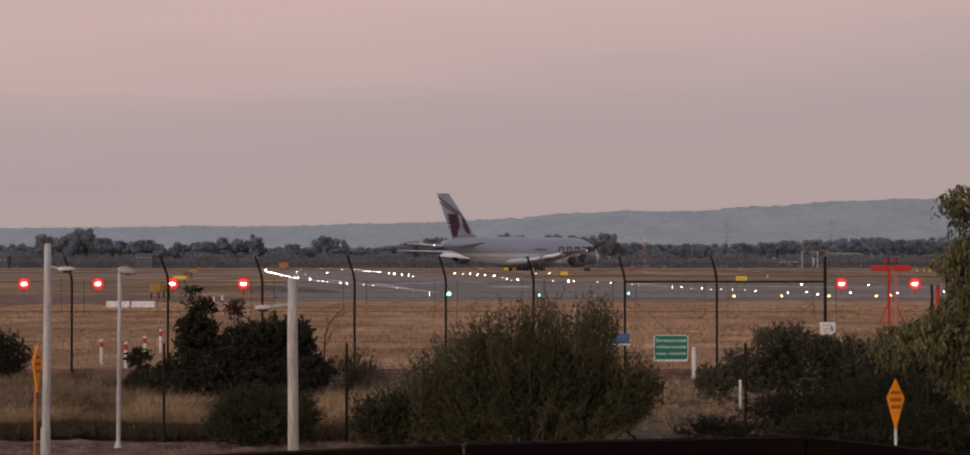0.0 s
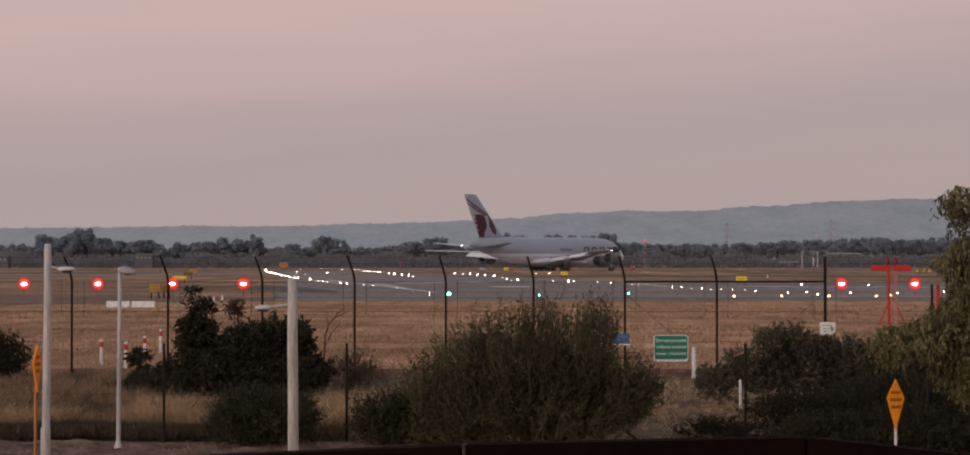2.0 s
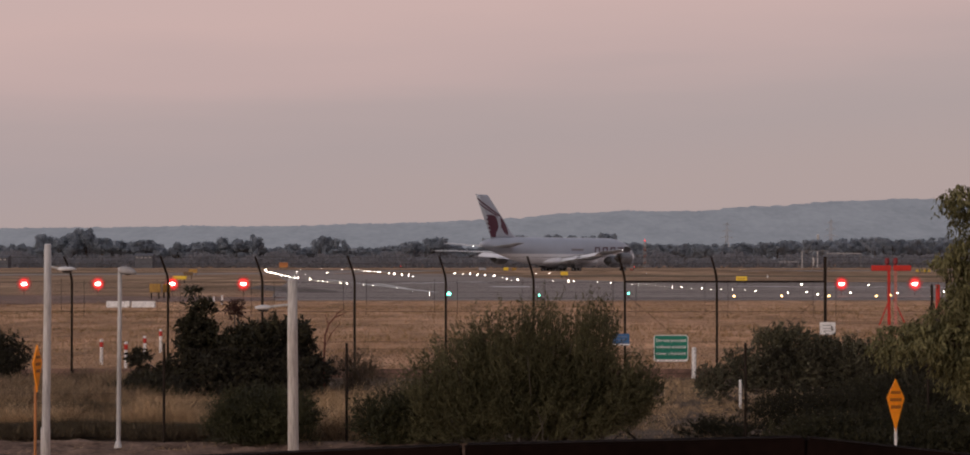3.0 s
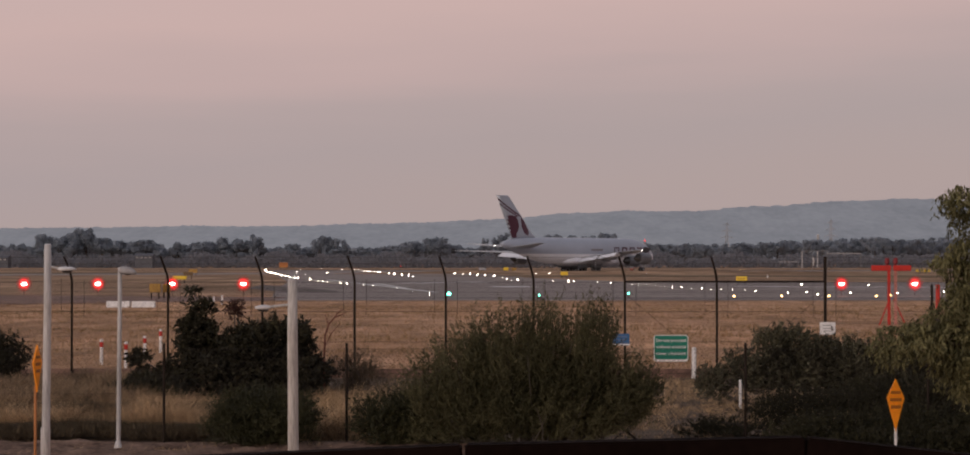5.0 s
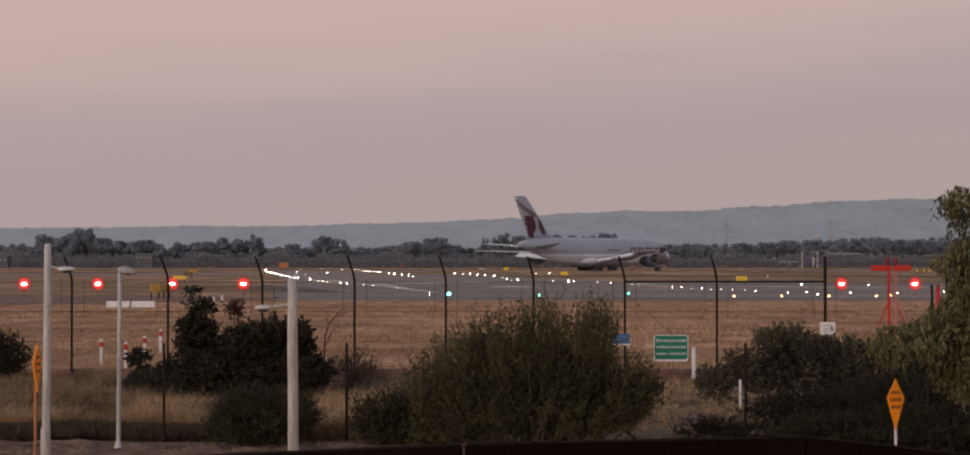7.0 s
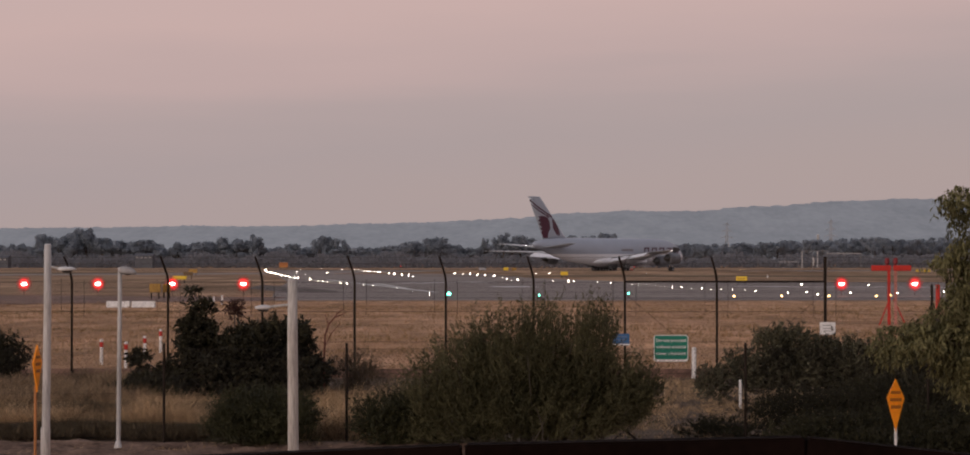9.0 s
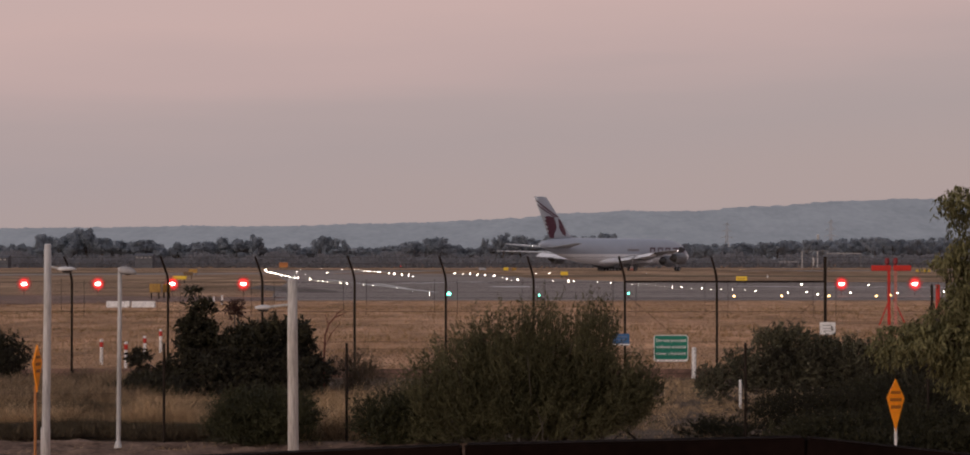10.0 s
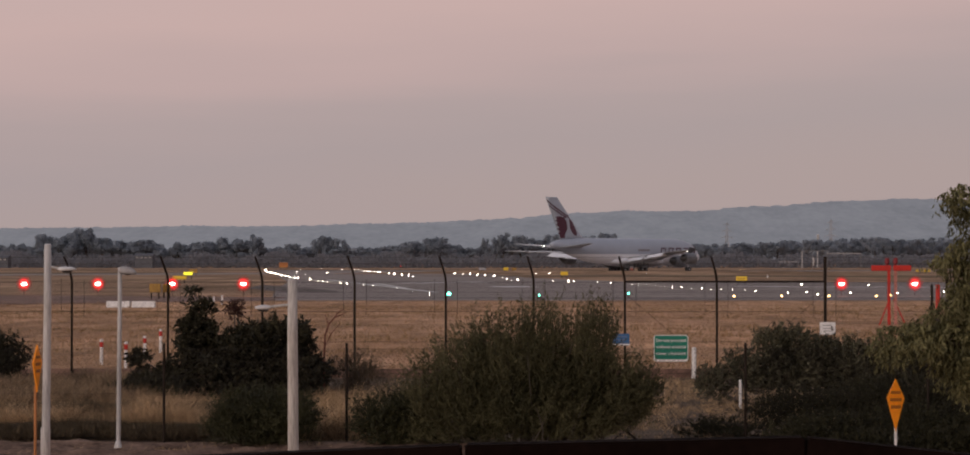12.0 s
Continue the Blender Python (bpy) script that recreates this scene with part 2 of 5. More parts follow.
def add_dome(bm, c, r, h, seg=10, rows=4):
    rings = []
    for i in range(rows + 1):
        t = i / rows * math.pi / 2 * 0.98
        rr = r * math.cos(t)
        rings.append([Vector(c) + Vector((rr * math.cos(2 * math.pi * k / seg), rr * math.sin(2 * math.pi * k / seg), h * math.sin(t))) for k in range(seg)])
    return add_loft(bm, rings)


def BM():
    return bmesh.new()


# ---- ground, pavements, distance ----
def ground_height(x, y):
    """Flat airfield; a low viewing mound rises under and behind the camera."""
    d = math.hypot(x, y + 8)
    return 1.45 * max(0.0, min(1.0, (24 - d) / 9)) ** 1.5 if d < 24 else 0.0


def build_ground():
    radii = [0, 3, 6, 9, 12, 15, 18, 21, 24, 28, 33, 40, 50, 65, 90, 130, 200, 320, 520, 900, 1600, 2900, 4900]
    seg = 96
    verts, faces = [(0, -8, ground_height(0, -8))], []
    for r in radii[1:]:
        for k in range(seg):
            a = 2 * math.pi * k / seg
            x, y = r * math.cos(a), -8 + r * math.sin(a)
            verts.append((x, y, ground_height(x, y)))
    for k in range(seg):
        faces.append((0, 1 + k, 1 + (k + 1) % seg))
    for i in range(len(radii) - 2):
        a, b = 1 + i * seg, 1 + (i + 1) * seg
        for k in range(seg):
            j = (k + 1) % seg
            faces.append((a + k, b + k, b + j, a + j))
    g = smooth(raw("ground", verts, faces, M_DRYFIELD))
    tagged(g, "dry brown grass plain reaching to the hills", "ground", kind="structure")


def sheet(name, pts, z, material, label, category, kind="structure"):
    ob = raw(name, [(x, y, z) for x, y in pts], [tuple(range(len(pts)))], material)
    return tagged(ob, label, category, kind=kind)


def build_pavements():
    sheet("runway", [(-17, 171), (60, 171), (150, 335), (24, 325), (8, 420), (-10, 800), (-84, 830), (-30, 330), (-24, 250)], 0.03, M_ASPHALT,
          "worn grey asphalt runway and taxiway apron", "runway")
    sheet("far_field", [(-420, 196), (420, 196), (420, 1128), (-420, 1128)], 0.008, M_FARFIELD, "dull olive-brown mown grass of the far airfield", "field")
    c, d = Vector((18, 659)), Vector((math.cos(radians(46)), math.sin(radians(46))))
    n = Vector((-d.y, d.x))
    sheet("taxiway", [tuple(c + d * u + n * w) for u, w in ((-260, -26), (330, -26), (330, 26), (-260, 26))], 0.02, M_ASPHALT, "far grey asphalt taxiway under the airliner", "taxiway")
    sheet("verge", [(-260, 560), (-90, 560), (-90, 640), (-260, 640)], 0.015, M_VERGE, "darker greenish mown strip across the field", "verge")
    sheet("verge", [(-22, 470), (20, 445), (190, 405), (210, 455), (20, 500)], 0.05, M_VERGE, "darker mown verge beside the runway", "verge")
    sheet("perimeter_road", [(-70, 150), (-40, 150), (-17, 169), (-17, 187), (-40, 196), (-70, 200)], 0.04, M_TRACK, "narrow dark perimeter track", "road")
    sheet("road_shoulder", [(-19.5, 214), (-14.2, 210), (-15.5, 226), (-24.2, 268), (-29.5, 286), (-27.5, 250)], 0.045, M_ASPHALT_D, "dark asphalt shoulder patch", "pavement")
    sheet("scrub_ground", [(-20, 34.4), (20, 34.4), (20, 56.9), (-20, 56.9)], 0.015, M_SCRUB, "grey-brown bare scrub ground between the fences", "ground")
    nx, ny = 220, 40
    v = []
    for j in range(ny):
        for i in range(nx):
            x = -14 + 28 * i / (nx - 1)
            y = 29 + (7.55 + 0.3 * noise.noise(Vector((x * 0.7, 0, 2)))) * j / (ny - 1)
            lump = 0.05 + 0.09 * noise.noise(Vector((x * 0.9, y * 1.1, 5))) + 0.07 * noise.noise(Vector((x * 3.1, y * 3.3, 1)))
            v.append((x, y, 0.025 + max(0.0, lump) * min(1.0, (ny - 1 - j) / 4)))
    f = [(j * nx + i, j * nx + i + 1, (j + 1) * nx + i + 1, (j + 1) * nx + i) for j in range(ny - 1) for i in range(nx - 1)]
    ob = smooth(raw("foreground_earth", v, f, M_EARTH))
    tagged(ob, "bare lumpy reddish earth strip in the foreground", "earth strip", kind="structure")


def build_grass_bank():
    """A low swell of dry grass between the runway and the taxiway."""
    nx, ny = 90, 12
    v = []
    for j in range(ny):
        for i in range(nx):
            u, w = i / (nx - 1), j / (ny - 1)
            rise = math.sin(math.pi * w) ** 1.3 * min(1.0, u * 5, (1 - u) * 5)
            x, y = -40 + 150 * u, 556 + 34 * w
            v.append((x, y, 0.03 + rise * (0.72 + 0.1 * noise.noise(Vector((x * 0.08, y * 0.05, 2.0))))))
    f = [(j * nx + i, j * nx + i + 1, (j + 1) * nx + i + 1, (j + 1) * nx + i) for j in range(ny - 1) for i in range(nx - 1)]
    tagged(smooth(raw("grass_bank", v, f, M_FARFIELD)), "low dry grass bank beside the far taxiway", "bank", kind="structure")


def build_markings():
    for x0, y0, x1, y1, w in ((-4.8, 216, -15.1, 288, 0.7), (-15.1, 288, -27, 372, 0.7), (-12.7, 309, 0.6, 333, 4.0), (1.2, 265, 5.8, 266, 9.0),
                              (31, 274, 40, 262, 2.5), (40, 262, 58, 256, 2.5), (-9, 250, -16, 312, 0.6)):
        d = Vector((x1 - x0, y1 - y0, 0)).normalized()
        n = Vector((-d.y, d.x, 0)) * w / 2
        a, b = Vector((x0, y0, 0.045)), Vector((x1, y1, 0.045))
        ob = raw("painted_line", [a - n, b - n, b + n, a + n], [(0, 1, 2, 3)], M_PAINT_W)
        tagged(ob, "worn white painted line on the asphalt", "road marking", "painted lines", "structure")


def hill_profile(x):
    knots = [(-2600, 60), (-986, 72), (-400, 78), (-120, 84), (60, 92), (180, 103), (300, 108), (420, 107), (560, 118), (720, 128), (880, 131), (1100, 126), (2600, 110)]
    for (a, p), (b, q) in zip(knots, knots[1:]):
        if a <= x <= b:
            s = (x - a) / (b - a)
            s = s * s * (3 - 2 * s)
            return p + (q - p) * s
    return 80


def build_hills():
    verts, faces = [], []
    xs = np.linspace(-2600, 2600, 1400)
    rows = [(3700, 0.0), (3900, 0.25), (4100, 0.55), (4300, 0.86), (4400, 1.0), (4560, 0.8)]
    for y, k in rows:
        for x in xs:
            n = noise.fractal(Vector((x * 0.006, y * 0.006, 0)), 0.9, 2.0, 5)
            tree = noise.noise(Vector((x * 0.05, y * 0.1, 3.0))) * 2.2 + noise.noise(Vector((x * 0.16, y * 0.1, 9.0))) * 2.0
            verts.append((x, y, max(-1, k * hill_profile(x) + k * (n * 3.0 + tree) + (1 - k) * k * 14 * n - (0.5 if k == 0 else 0))))
    c = len(xs)
    for r in range(len(rows) - 1):
        for i in range(c - 1):
            faces.append((r * c + i, r * c + i + 1, (r + 1) * c + i + 1, (r + 1) * c + i))
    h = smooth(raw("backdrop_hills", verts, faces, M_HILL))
    tagged(h, "long wooded scarp with painted blue-grey haze on the horizon", "hills", kind="structure")


# ---- leaves ----
def leaf_cloud(rng, centres, dirs, length, width, curl=0.0):
    """Slim two-triangle leaves from base points along directions."""
    n = len(centres)
    d = dirs / np.linalg.norm(dirs, axis=1)[:, None]
    s = np.cross(d, rng.normal(size=(n, 3)))
    s /= np.linalg.norm(s, axis=1)[:, None] + 1e-9
    L = (length * rng.uniform(0.6, 1.3, n))[:, None]
    W = (width * rng.uniform(0.6, 1.3, n))[:, None]
    tip = centres + d * L
    tip[:, 2] -= curl * L[:, 0]
    mid = centres + d * L * 0.5
    v = np.stack([centres, mid - s * W / 2, tip, mid + s * W / 2], 1).reshape(-1, 3)
    f = np.arange(n * 4).reshape(n, 4)
    return v, f


def fast_mesh(name, v, f, material, parent=None):
    me = bpy.data.meshes.new(name)
    n, k = f.shape
    me.vertices.add(len(v))
    me.vertices.foreach_set("co", np.asarray(v, dtype=np.float32).ravel())
    me.loops.add(n * k)
    me.loops.foreach_set("vertex_index", f.astype(np.int32).ravel())
    me.polygons.add(n)
    me.polygons.foreach_set("loop_start", np.arange(n, dtype=np.int32) * k)
    me.update(calc_edges=True)
    me.validate()
    me.materials.append(material)
    ob = new(name, me)
    if parent:
        ob.parent = parent
    return ob


def shrub(name, m, label, lobes, n, leaf, material, seed, upright=0.6, sprig=0.35, per=10, category="shrub", stems=9, core=0.25, group="", curl=0.0, spread=0.6):
    """A bush: stems from the base and sprigs of small leaves, thick towards the outside of its lobes (x, y, z, rx, ry, rz)."""
    rng = np.random.default_rng(seed)
    root = thing(name, m, label, category, group)
    lob = np.array(lobes, float)
    vol = lob[:, 3] * lob[:, 4] * lob[:, 5]
    share = vol ** 0.75
    pick = rng.choice(len(lob), n, p=share / share.sum())
    u = rng.normal(size=(n, 3))
    u /= np.linalg.norm(u, axis=1)[:, None]
    rad = rng.uniform(core, 1.0, n) ** 0.6
    wob = 1 + 0.22 * np.sin(u[:, 0] * 7 + pick) * np.sin(u[:, 2] * 6 + u[:, 1] * 5)
    base = lob[pick, :3] + u * lob[pick, 3:] * (rad * wob)[:, None]
    base[:, 2] = np.abs(base[:, 2]) + 0.02
    d = u * 0.7 + rng.normal(size=(n, 3)) * 0.35
    d[:, 2] += upright
    d /= np.linalg.norm(d, axis=1)[:, None]
    step = rng.uniform(0, 1, (n, per))
    pos = (base[:, None, :] + d[:, None, :] * (step * sprig)[:, :, None]).reshape(-1, 3)
    ld = np.repeat(d, per, 0) * 0.8 + rng.normal(size=(n * per, 3)) * spread
    pos[:, 2] = np.maximum(pos[:, 2], 0.02)
    v, f = leaf_cloud(rng, pos, ld, leaf[0], leaf[1], curl)
    fast_mesh("crown", v, f, material, root)
    bm = BM()
    for k in range(stems):
        c = lob[k % len(lob)]
        tip = Vector(c[:3]) + Vector(rng.normal(size=3) * 0.35) * float(min(c[3], c[5]))
        tip.z = max(tip.z, 0.3)
        b = Vector((tip.x * 0.15 + rng.normal() * 0.06, tip.y * 0.15 + rng.normal() * 0.06, -0.05))
        mid = (b + tip) / 2 + Vector(rng.normal(size=3)) * 0.08
        add_pipe(bm, [b, mid, tip], [0.035, 0.025, 0.01], 6)
    part("stem", bm, M_BARK, root)
    return root


def plume_shrub(name, m, label, lobes, branches, subs, per, sprig, leaf, material, seed, drawn=70):
    """A feathery bush: many branches fan out from the base, each with side sprigs of slim leaves towards its tip."""
    rng = np.random.default_rng(seed)
    root = thing(name, m, label, "shrub")
    lob = np.array(lobes, float)
    share = (lob[:, 3] * lob[:, 4] * lob[:, 5]) ** 0.72
    pick = rng.choice(len(lob), branches, p=share / share.sum())
    u = rng.normal(size=(branches, 3))
    u[:, 2] = np.abs(u[:, 2]) * 0.9 - 0.15
    u /= np.linalg.norm(u, axis=1)[:, None]
    tip = lob[pick, :3] + u * lob[pick, 3:] * rng.uniform(0.5, 1.12, branches)[:, None]
    tip[:, 2] = np.maximum(tip[:, 2], 0.12)
    foot = tip * np.array([0.55, 0.4, 0]) + rng.normal(size=(branches, 3)) * np.array([0.12, 0.12, 0])
    mid = foot * 0.4 + tip * 0.6 + rng.normal(size=(branches, 3)) * 0.08
    mid[:, 2] *= 0.85

    def along(t):
        t = t[:, None]
        return foot * (1 - t) ** 2 + mid * 2 * t * (1 - t) + tip * t * t, (mid - foot) * 2 * (1 - t) + (tip - mid) * 2 * t
    pos_all, dir_all = [], []
    for _ in range(subs):
        p, d = along(rng.uniform(0.3, 1.0, branches) ** 0.75)
        d = d / (np.linalg.norm(d, axis=1)[:, None] + 1e-9)
        d = d * 0.75 + rng.normal(size=(branches, 3)) * 0.42 + np.array([0, 0, 0.25])
        d /= np.linalg.norm(d, axis=1)[:, None]
        L = sprig * rng.uniform(0.4, 1.25, branches)
        st = rng.uniform(0, 1, (branches, per))
        pos_all.append((p[:, None, :] + d[:, None, :] * (st * L[:, None])[:, :, None]).reshape(-1, 3))
        dir_all.append(np.repeat(d, per, 0) * 0.85 + rng.normal(size=(branches * per, 3)) * 0.38)
    pos, ld = np.concatenate(pos_all), np.concatenate(dir_all)
    pos[:, 2] = np.maximum(pos[:, 2], 0.02)
    v, f = leaf_cloud(rng, pos, ld, leaf[0], leaf[1])
    fast_mesh("crown", v, f, material, root)
    bm = BM()
    for k in range(drawn):
        a, b, c = (Vector(q[k]) for q in (foot, mid, tip))
        a.z = -0.05
        pts = [a * (1 - t) ** 2 + b * (2 * t * (1 - t)) + c * (t * t) for t in (0, 0.33, 0.66, 1.0)]
        add_pipe(bm, pts, [0.022, 0.014, 0.009, 0.004], 5)
    part("stem", bm, M_BARK, root)
    return root


def build_near_plants():
    plume_shrub("shrub", pose(0.76, 35, 0), "large feathery olive-brown shrub by the wire fence",
                [(-0.5, 0, 1.45, 0.85, 0.8, 0.9), (0.12, 0, 1.62, 0.55, 0.7, 0.86), (1.02, 0, 1.72, 0.46, 0.6, 0.76), (-1.15, 0, 1.2, 0.72, 0.7, 0.78), (-1.7, 0, 0.9, 0.5, 0.6, 0.56), (1.45, 0, 1.12, 0.55, 0.6, 0.52), (1.72, 0, 0.82, 0.5, 0.6, 0.42), (0.98, 0, 2.05, 0.42, 0.5, 0.42), (0.2, 0, 2.05, 0.42, 0.5, 0.46),
                 (1.78, 0, 1.02, 0.36, 0.5, 0.28), (0, 0, 0.6, 1.8, 0.9, 0.5), (0.6, -0.1, 1.1, 0.8, 0.7, 0.72), (-0.3, 0, 0.3, 1.7, 0.8, 0.3), (-0.4, -0.2, 0.8, 1.2, 0.7, 0.7), (-0.75, 0.1, 1.75, 0.4, 0.5, 0.48)],
                3000, 6, 13, 0.26, (0.060, 0.0132), M_LEAF_OLIVE, 11)
    shrub("banksia_shrub", pose(-5.3, 47, 0), "dense dark green banksia shrub before the security fence",
          [(-1.06, 0, 2.38, 0.10, 0.2, 0.08), (-0.86, 0, 2.02, 0.22, 0.35, 0.12), (-0.98, 0, 1.62, 0.36, 0.5, 0.16), (-0.86, 0, 1.2, 0.48, 0.6, 0.4), (0.2, 0, 1.15, 0.7, 0.8, 0.45), (0.85, 0, 1.3, 0.62, 0.7, 0.46),
           (1.26, 0, 1.3, 0.2, 0.5, 0.4), (0.2, 0, 0.6, 1.8, 1.0, 0.6), (-2.2, 0, 0.95, 0.16, 0.3, 0.1), (1.2, 0, 0.5, 0.65, 0.8, 0.5), (-1.9, 0, 0.35, 0.5, 0.5, 0.3), (-1.45, 0, 0.45, 0.4, 0.5, 0.35)],
          6000, (0.11, 0.042), M_LEAF_DARK, 12, upright=0.25, sprig=0.16, per=12, stems=14, core=0.05)
    shrub("shrub", pose(-3.65, 35.5, 0), "low rounded dull green shrub in dry grass",
          [(0, 0, 0.38, 0.88, 0.8, 0.48), (-0.25, 0, 0.5, 0.5, 0.5, 0.36), (0.35, 0, 0.46, 0.5, 0.5, 0.38)],
          4600, (0.07, 0.012), M_LEAF_MID, 13, upright=0.7, sprig=0.2, per=12, core=0.05)
    shrub("shrub", pose(-1.55, 35.6, 0), "small dark green shrub beside the large one",
          [(0, 0, 0.38, 0.65, 0.6, 0.42), (0.3, 0, 0.5, 0.4, 0.4, 0.35), (0.5, 0, 0.2, 0.6, 0.5, 0.25)],
          2600, (0.06, 0.016), M_LEAF_MID, 14, upright=0.6, sprig=0.2, per=12, core=0.05)
    shrub("shrub", pose(6.3, 46, 0), "broad dark green shrub below the security fence",
          [(-0.25, 0, 1.22, 0.34, 0.6, 0.36), (0.2, 0, 1.15, 0.45, 0.7, 0.42), (0.75, 0, 0.95, 0.5, 0.8, 0.42), (1.3, 0, 0.95, 0.6, 0.7, 0.42), (-0.8, 0, 0.72, 0.45, 0.6, 0.36), (-1.45, 0, 0.45, 0.35, 0.6, 0.28), (0.3, 0, 0.6, 1.1, 0.8, 0.5), (1.7, 0, 0.6, 0.8, 0.8, 0.55), (2.6, 0.2, 0.65, 0.7, 0.7, 0.5), (3.6, 0.2, 0.75, 0.8, 0.7, 0.55)],
          5200, (0.092, 0.029), M_LEAF_DUSTY, 15, upright=0.5, sprig=0.22, per=12, core=0.05)
    shrub("hedge_shrub", pose(6.0, 37.5, 0), "low spreading dark shrub beside the footpath",
          [(-1.9, 0, 0.08, 0.75, 0.6, 0.17), (-0.6, 0, 0.4, 0.9, 0.7, 0.36), (0.8, 0, 0.5, 1.2, 0.8, 0.45), (2.2, 0, 0.55, 1.2, 0.8, 0.45), (3.5, 0, 0.5, 1.2, 0.8, 0.5)],
          6500, (0.057, 0.0185), M_LEAF_HEDGE, 16, upright=0.6, sprig=0.18, per=12, core=0.05)
    shrub("shrub", pose(-11.3, 50, 0), "dark green shrub at the fence foot",
          [(0, 0, 0.7, 0.7, 0.7, 0.6), (-0.6, 0, 0.9, 0.7, 0.7, 0.6)],
          2600, (0.09, 0.024), M_LEAF_DARK, 17, upright=0.5, sprig=0.22, per=12, core=0.05)
    shrub("dry_shrub", pose(-3.1, 48, 0), "twiggy half-dead grey shrub",
          [(0, 0, 0.4, 0.4, 0.4, 0.4), (0.3, 0, 0.65, 0.3, 0.3, 0.32), (0.55, 0, 0.3, 0.45, 0.4, 0.3)],
          700, (0.10, 0.011), M_SHADEGRASS, 18, upright=0.6, sprig=0.3, per=10, stems=14)
    shrub("hedge_shrub", pose(6.6, 32.3, 0), "low dark spreading shrub at the path edge",
          [(-2.2, 0, 0.08, 0.7, 0.5, 0.22), (-0.9, 0, 0.12, 1.0, 0.6, 0.3), (0.6, 0, 0.14, 1.0, 0.6, 0.34), (2.0, 0, 0.14, 1.0, 0.6, 0.36)],
          5500, (0.066, 0.026), M_LEAF_HEDGE, 19, upright=0.5, sprig=0.14, per=12, core=0.05)
    shrub("hedge_shrub", pose(6.5, 35.0, 0), "low dense dark shrub filling the path edge",
          [(-1.0, 0, 0.2, 1.0, 0.8, 0.34), (0.4, 0, 0.25, 1.2, 0.9, 0.42), (1.9, 0, 0.28, 1.2, 0.9, 0.46), (3.1, 0, 0.28, 1.0, 0.9, 0.46)],
          6000, (0.057, 0.0195), M_LEAF_HEDGE, 23, upright=0.6, sprig=0.16, per=12, core=0.05)
    # dark grass whose colour also paints in the shade at the straw's foot
    for k, (x, y, w, h) in enumerate(((-9.6, 37.2, 1.1, 0.24), (-8.0, 37.0, 1.2, 0.28), (-6.4, 37.3, 1.1, 0.26), (-5.2, 36.9, 0.9, 0.26), (-10.8, 37.4, 1.0, 0.26), (-7.2, 37.6, 1.0, 0.28), (-10.9, 41.6, 1.1, 0.5), (-9.3, 41.3, 1.2, 0.46), (-7.9, 41.7, 1.1, 0.5), (-6.5, 41.4, 1.1, 0.46), (-5.4, 41.6, 0.9, 0.44))):
        shrub("grass_tussock", pose(x, y, 0), "dark grass tussock, shade in its colour, under dry straw", [(0, 0, 0.02, w, 0.5, h * 0.35)], 1150, (0.18, 0.0105), M_SHADEGRASS, 60 + k,
              upright=1.6, sprig=0.07, per=8, core=0.05, category="grass tussock", group="dark tussocks", stems=3, spread=0.3)
    for k, (x, y, w, h) in enumerate(((-11.0, 47, 0.9, 0.42), (-9.3, 46.5, 1.0, 0.36), (-7.8, 45, 0.8, 0.32), (-10.2, 49, 0.9, 0.42), (-8.3, 48.5, 0.8, 0.40), (2.9, 48, 0.7, 0.2), (-9.9, 44.5, 1.3, 0.24), (-8.2, 44.8, 1.2, 0.22), (-11.4, 45.5, 1.2, 0.24), (-9.2, 51.5, 1.2, 0.3), (5.85, 43.2, 0.4, 0.2), (6.3, 42.6, 0.4, 0.2))):
        shrub("grass_tussock", pose(x, y, 0), "tall grey-brown dry grass tussock", [(0, 0, 0.06, w, 0.7, h * 0.62)], 1000, (0.21, 0.0092), M_TWIG, 80 + k,
              upright=1.4, sprig=0.15, per=8, core=0.05, category="grass tussock", group="dry tussocks", stems=3, spread=0.35)
    shrub("shrub", pose(-7.35, 45.6, 0), "low dark shrub at the foot of the banksia", [(0, 0, 0.2, 0.55, 0.5, 0.28), (0.5, 0, 0.25, 0.5, 0.5, 0.3)],
          1500, (0.09, 0.024), M_LEAF_DARK, 21, upright=0.5, sprig=0.15, per=12, core=0.05, stems=4)
    shrub("sapling", pose(-5.6, 48.3, 0), "slim sapling with a small reddish leaf tuft", [(0, 0, 2.02, 0.2, 0.2, 0.1), (0.05, 0, 1.88, 0.12, 0.15, 0.1)],
          55, (0.09, 0.03), M_LEAF_TUFT, 22, upright=0.3, sprig=0.12, per=10, core=0.05, stems=2, category="sapling")
    # bare sapling beside the banksia
    root = thing("bare_sapling", pose(-3.42, 47, 0), "thin leafless brown sapling", "sapling")
    bm = BM()
    add_pipe(bm, [(-0.07, 0, -0.05), (-0.07, 0, 0.9), (-0.05, 0, 1.45), (0.03, 0, 1.7), (0.16, 0, 1.85), (0.4, 0, 1.95)], [0.026, 0.023, 0.02, 0.018, 0.015, 0.01], 6)
    part("stem", bm, M_REDBARK, root)
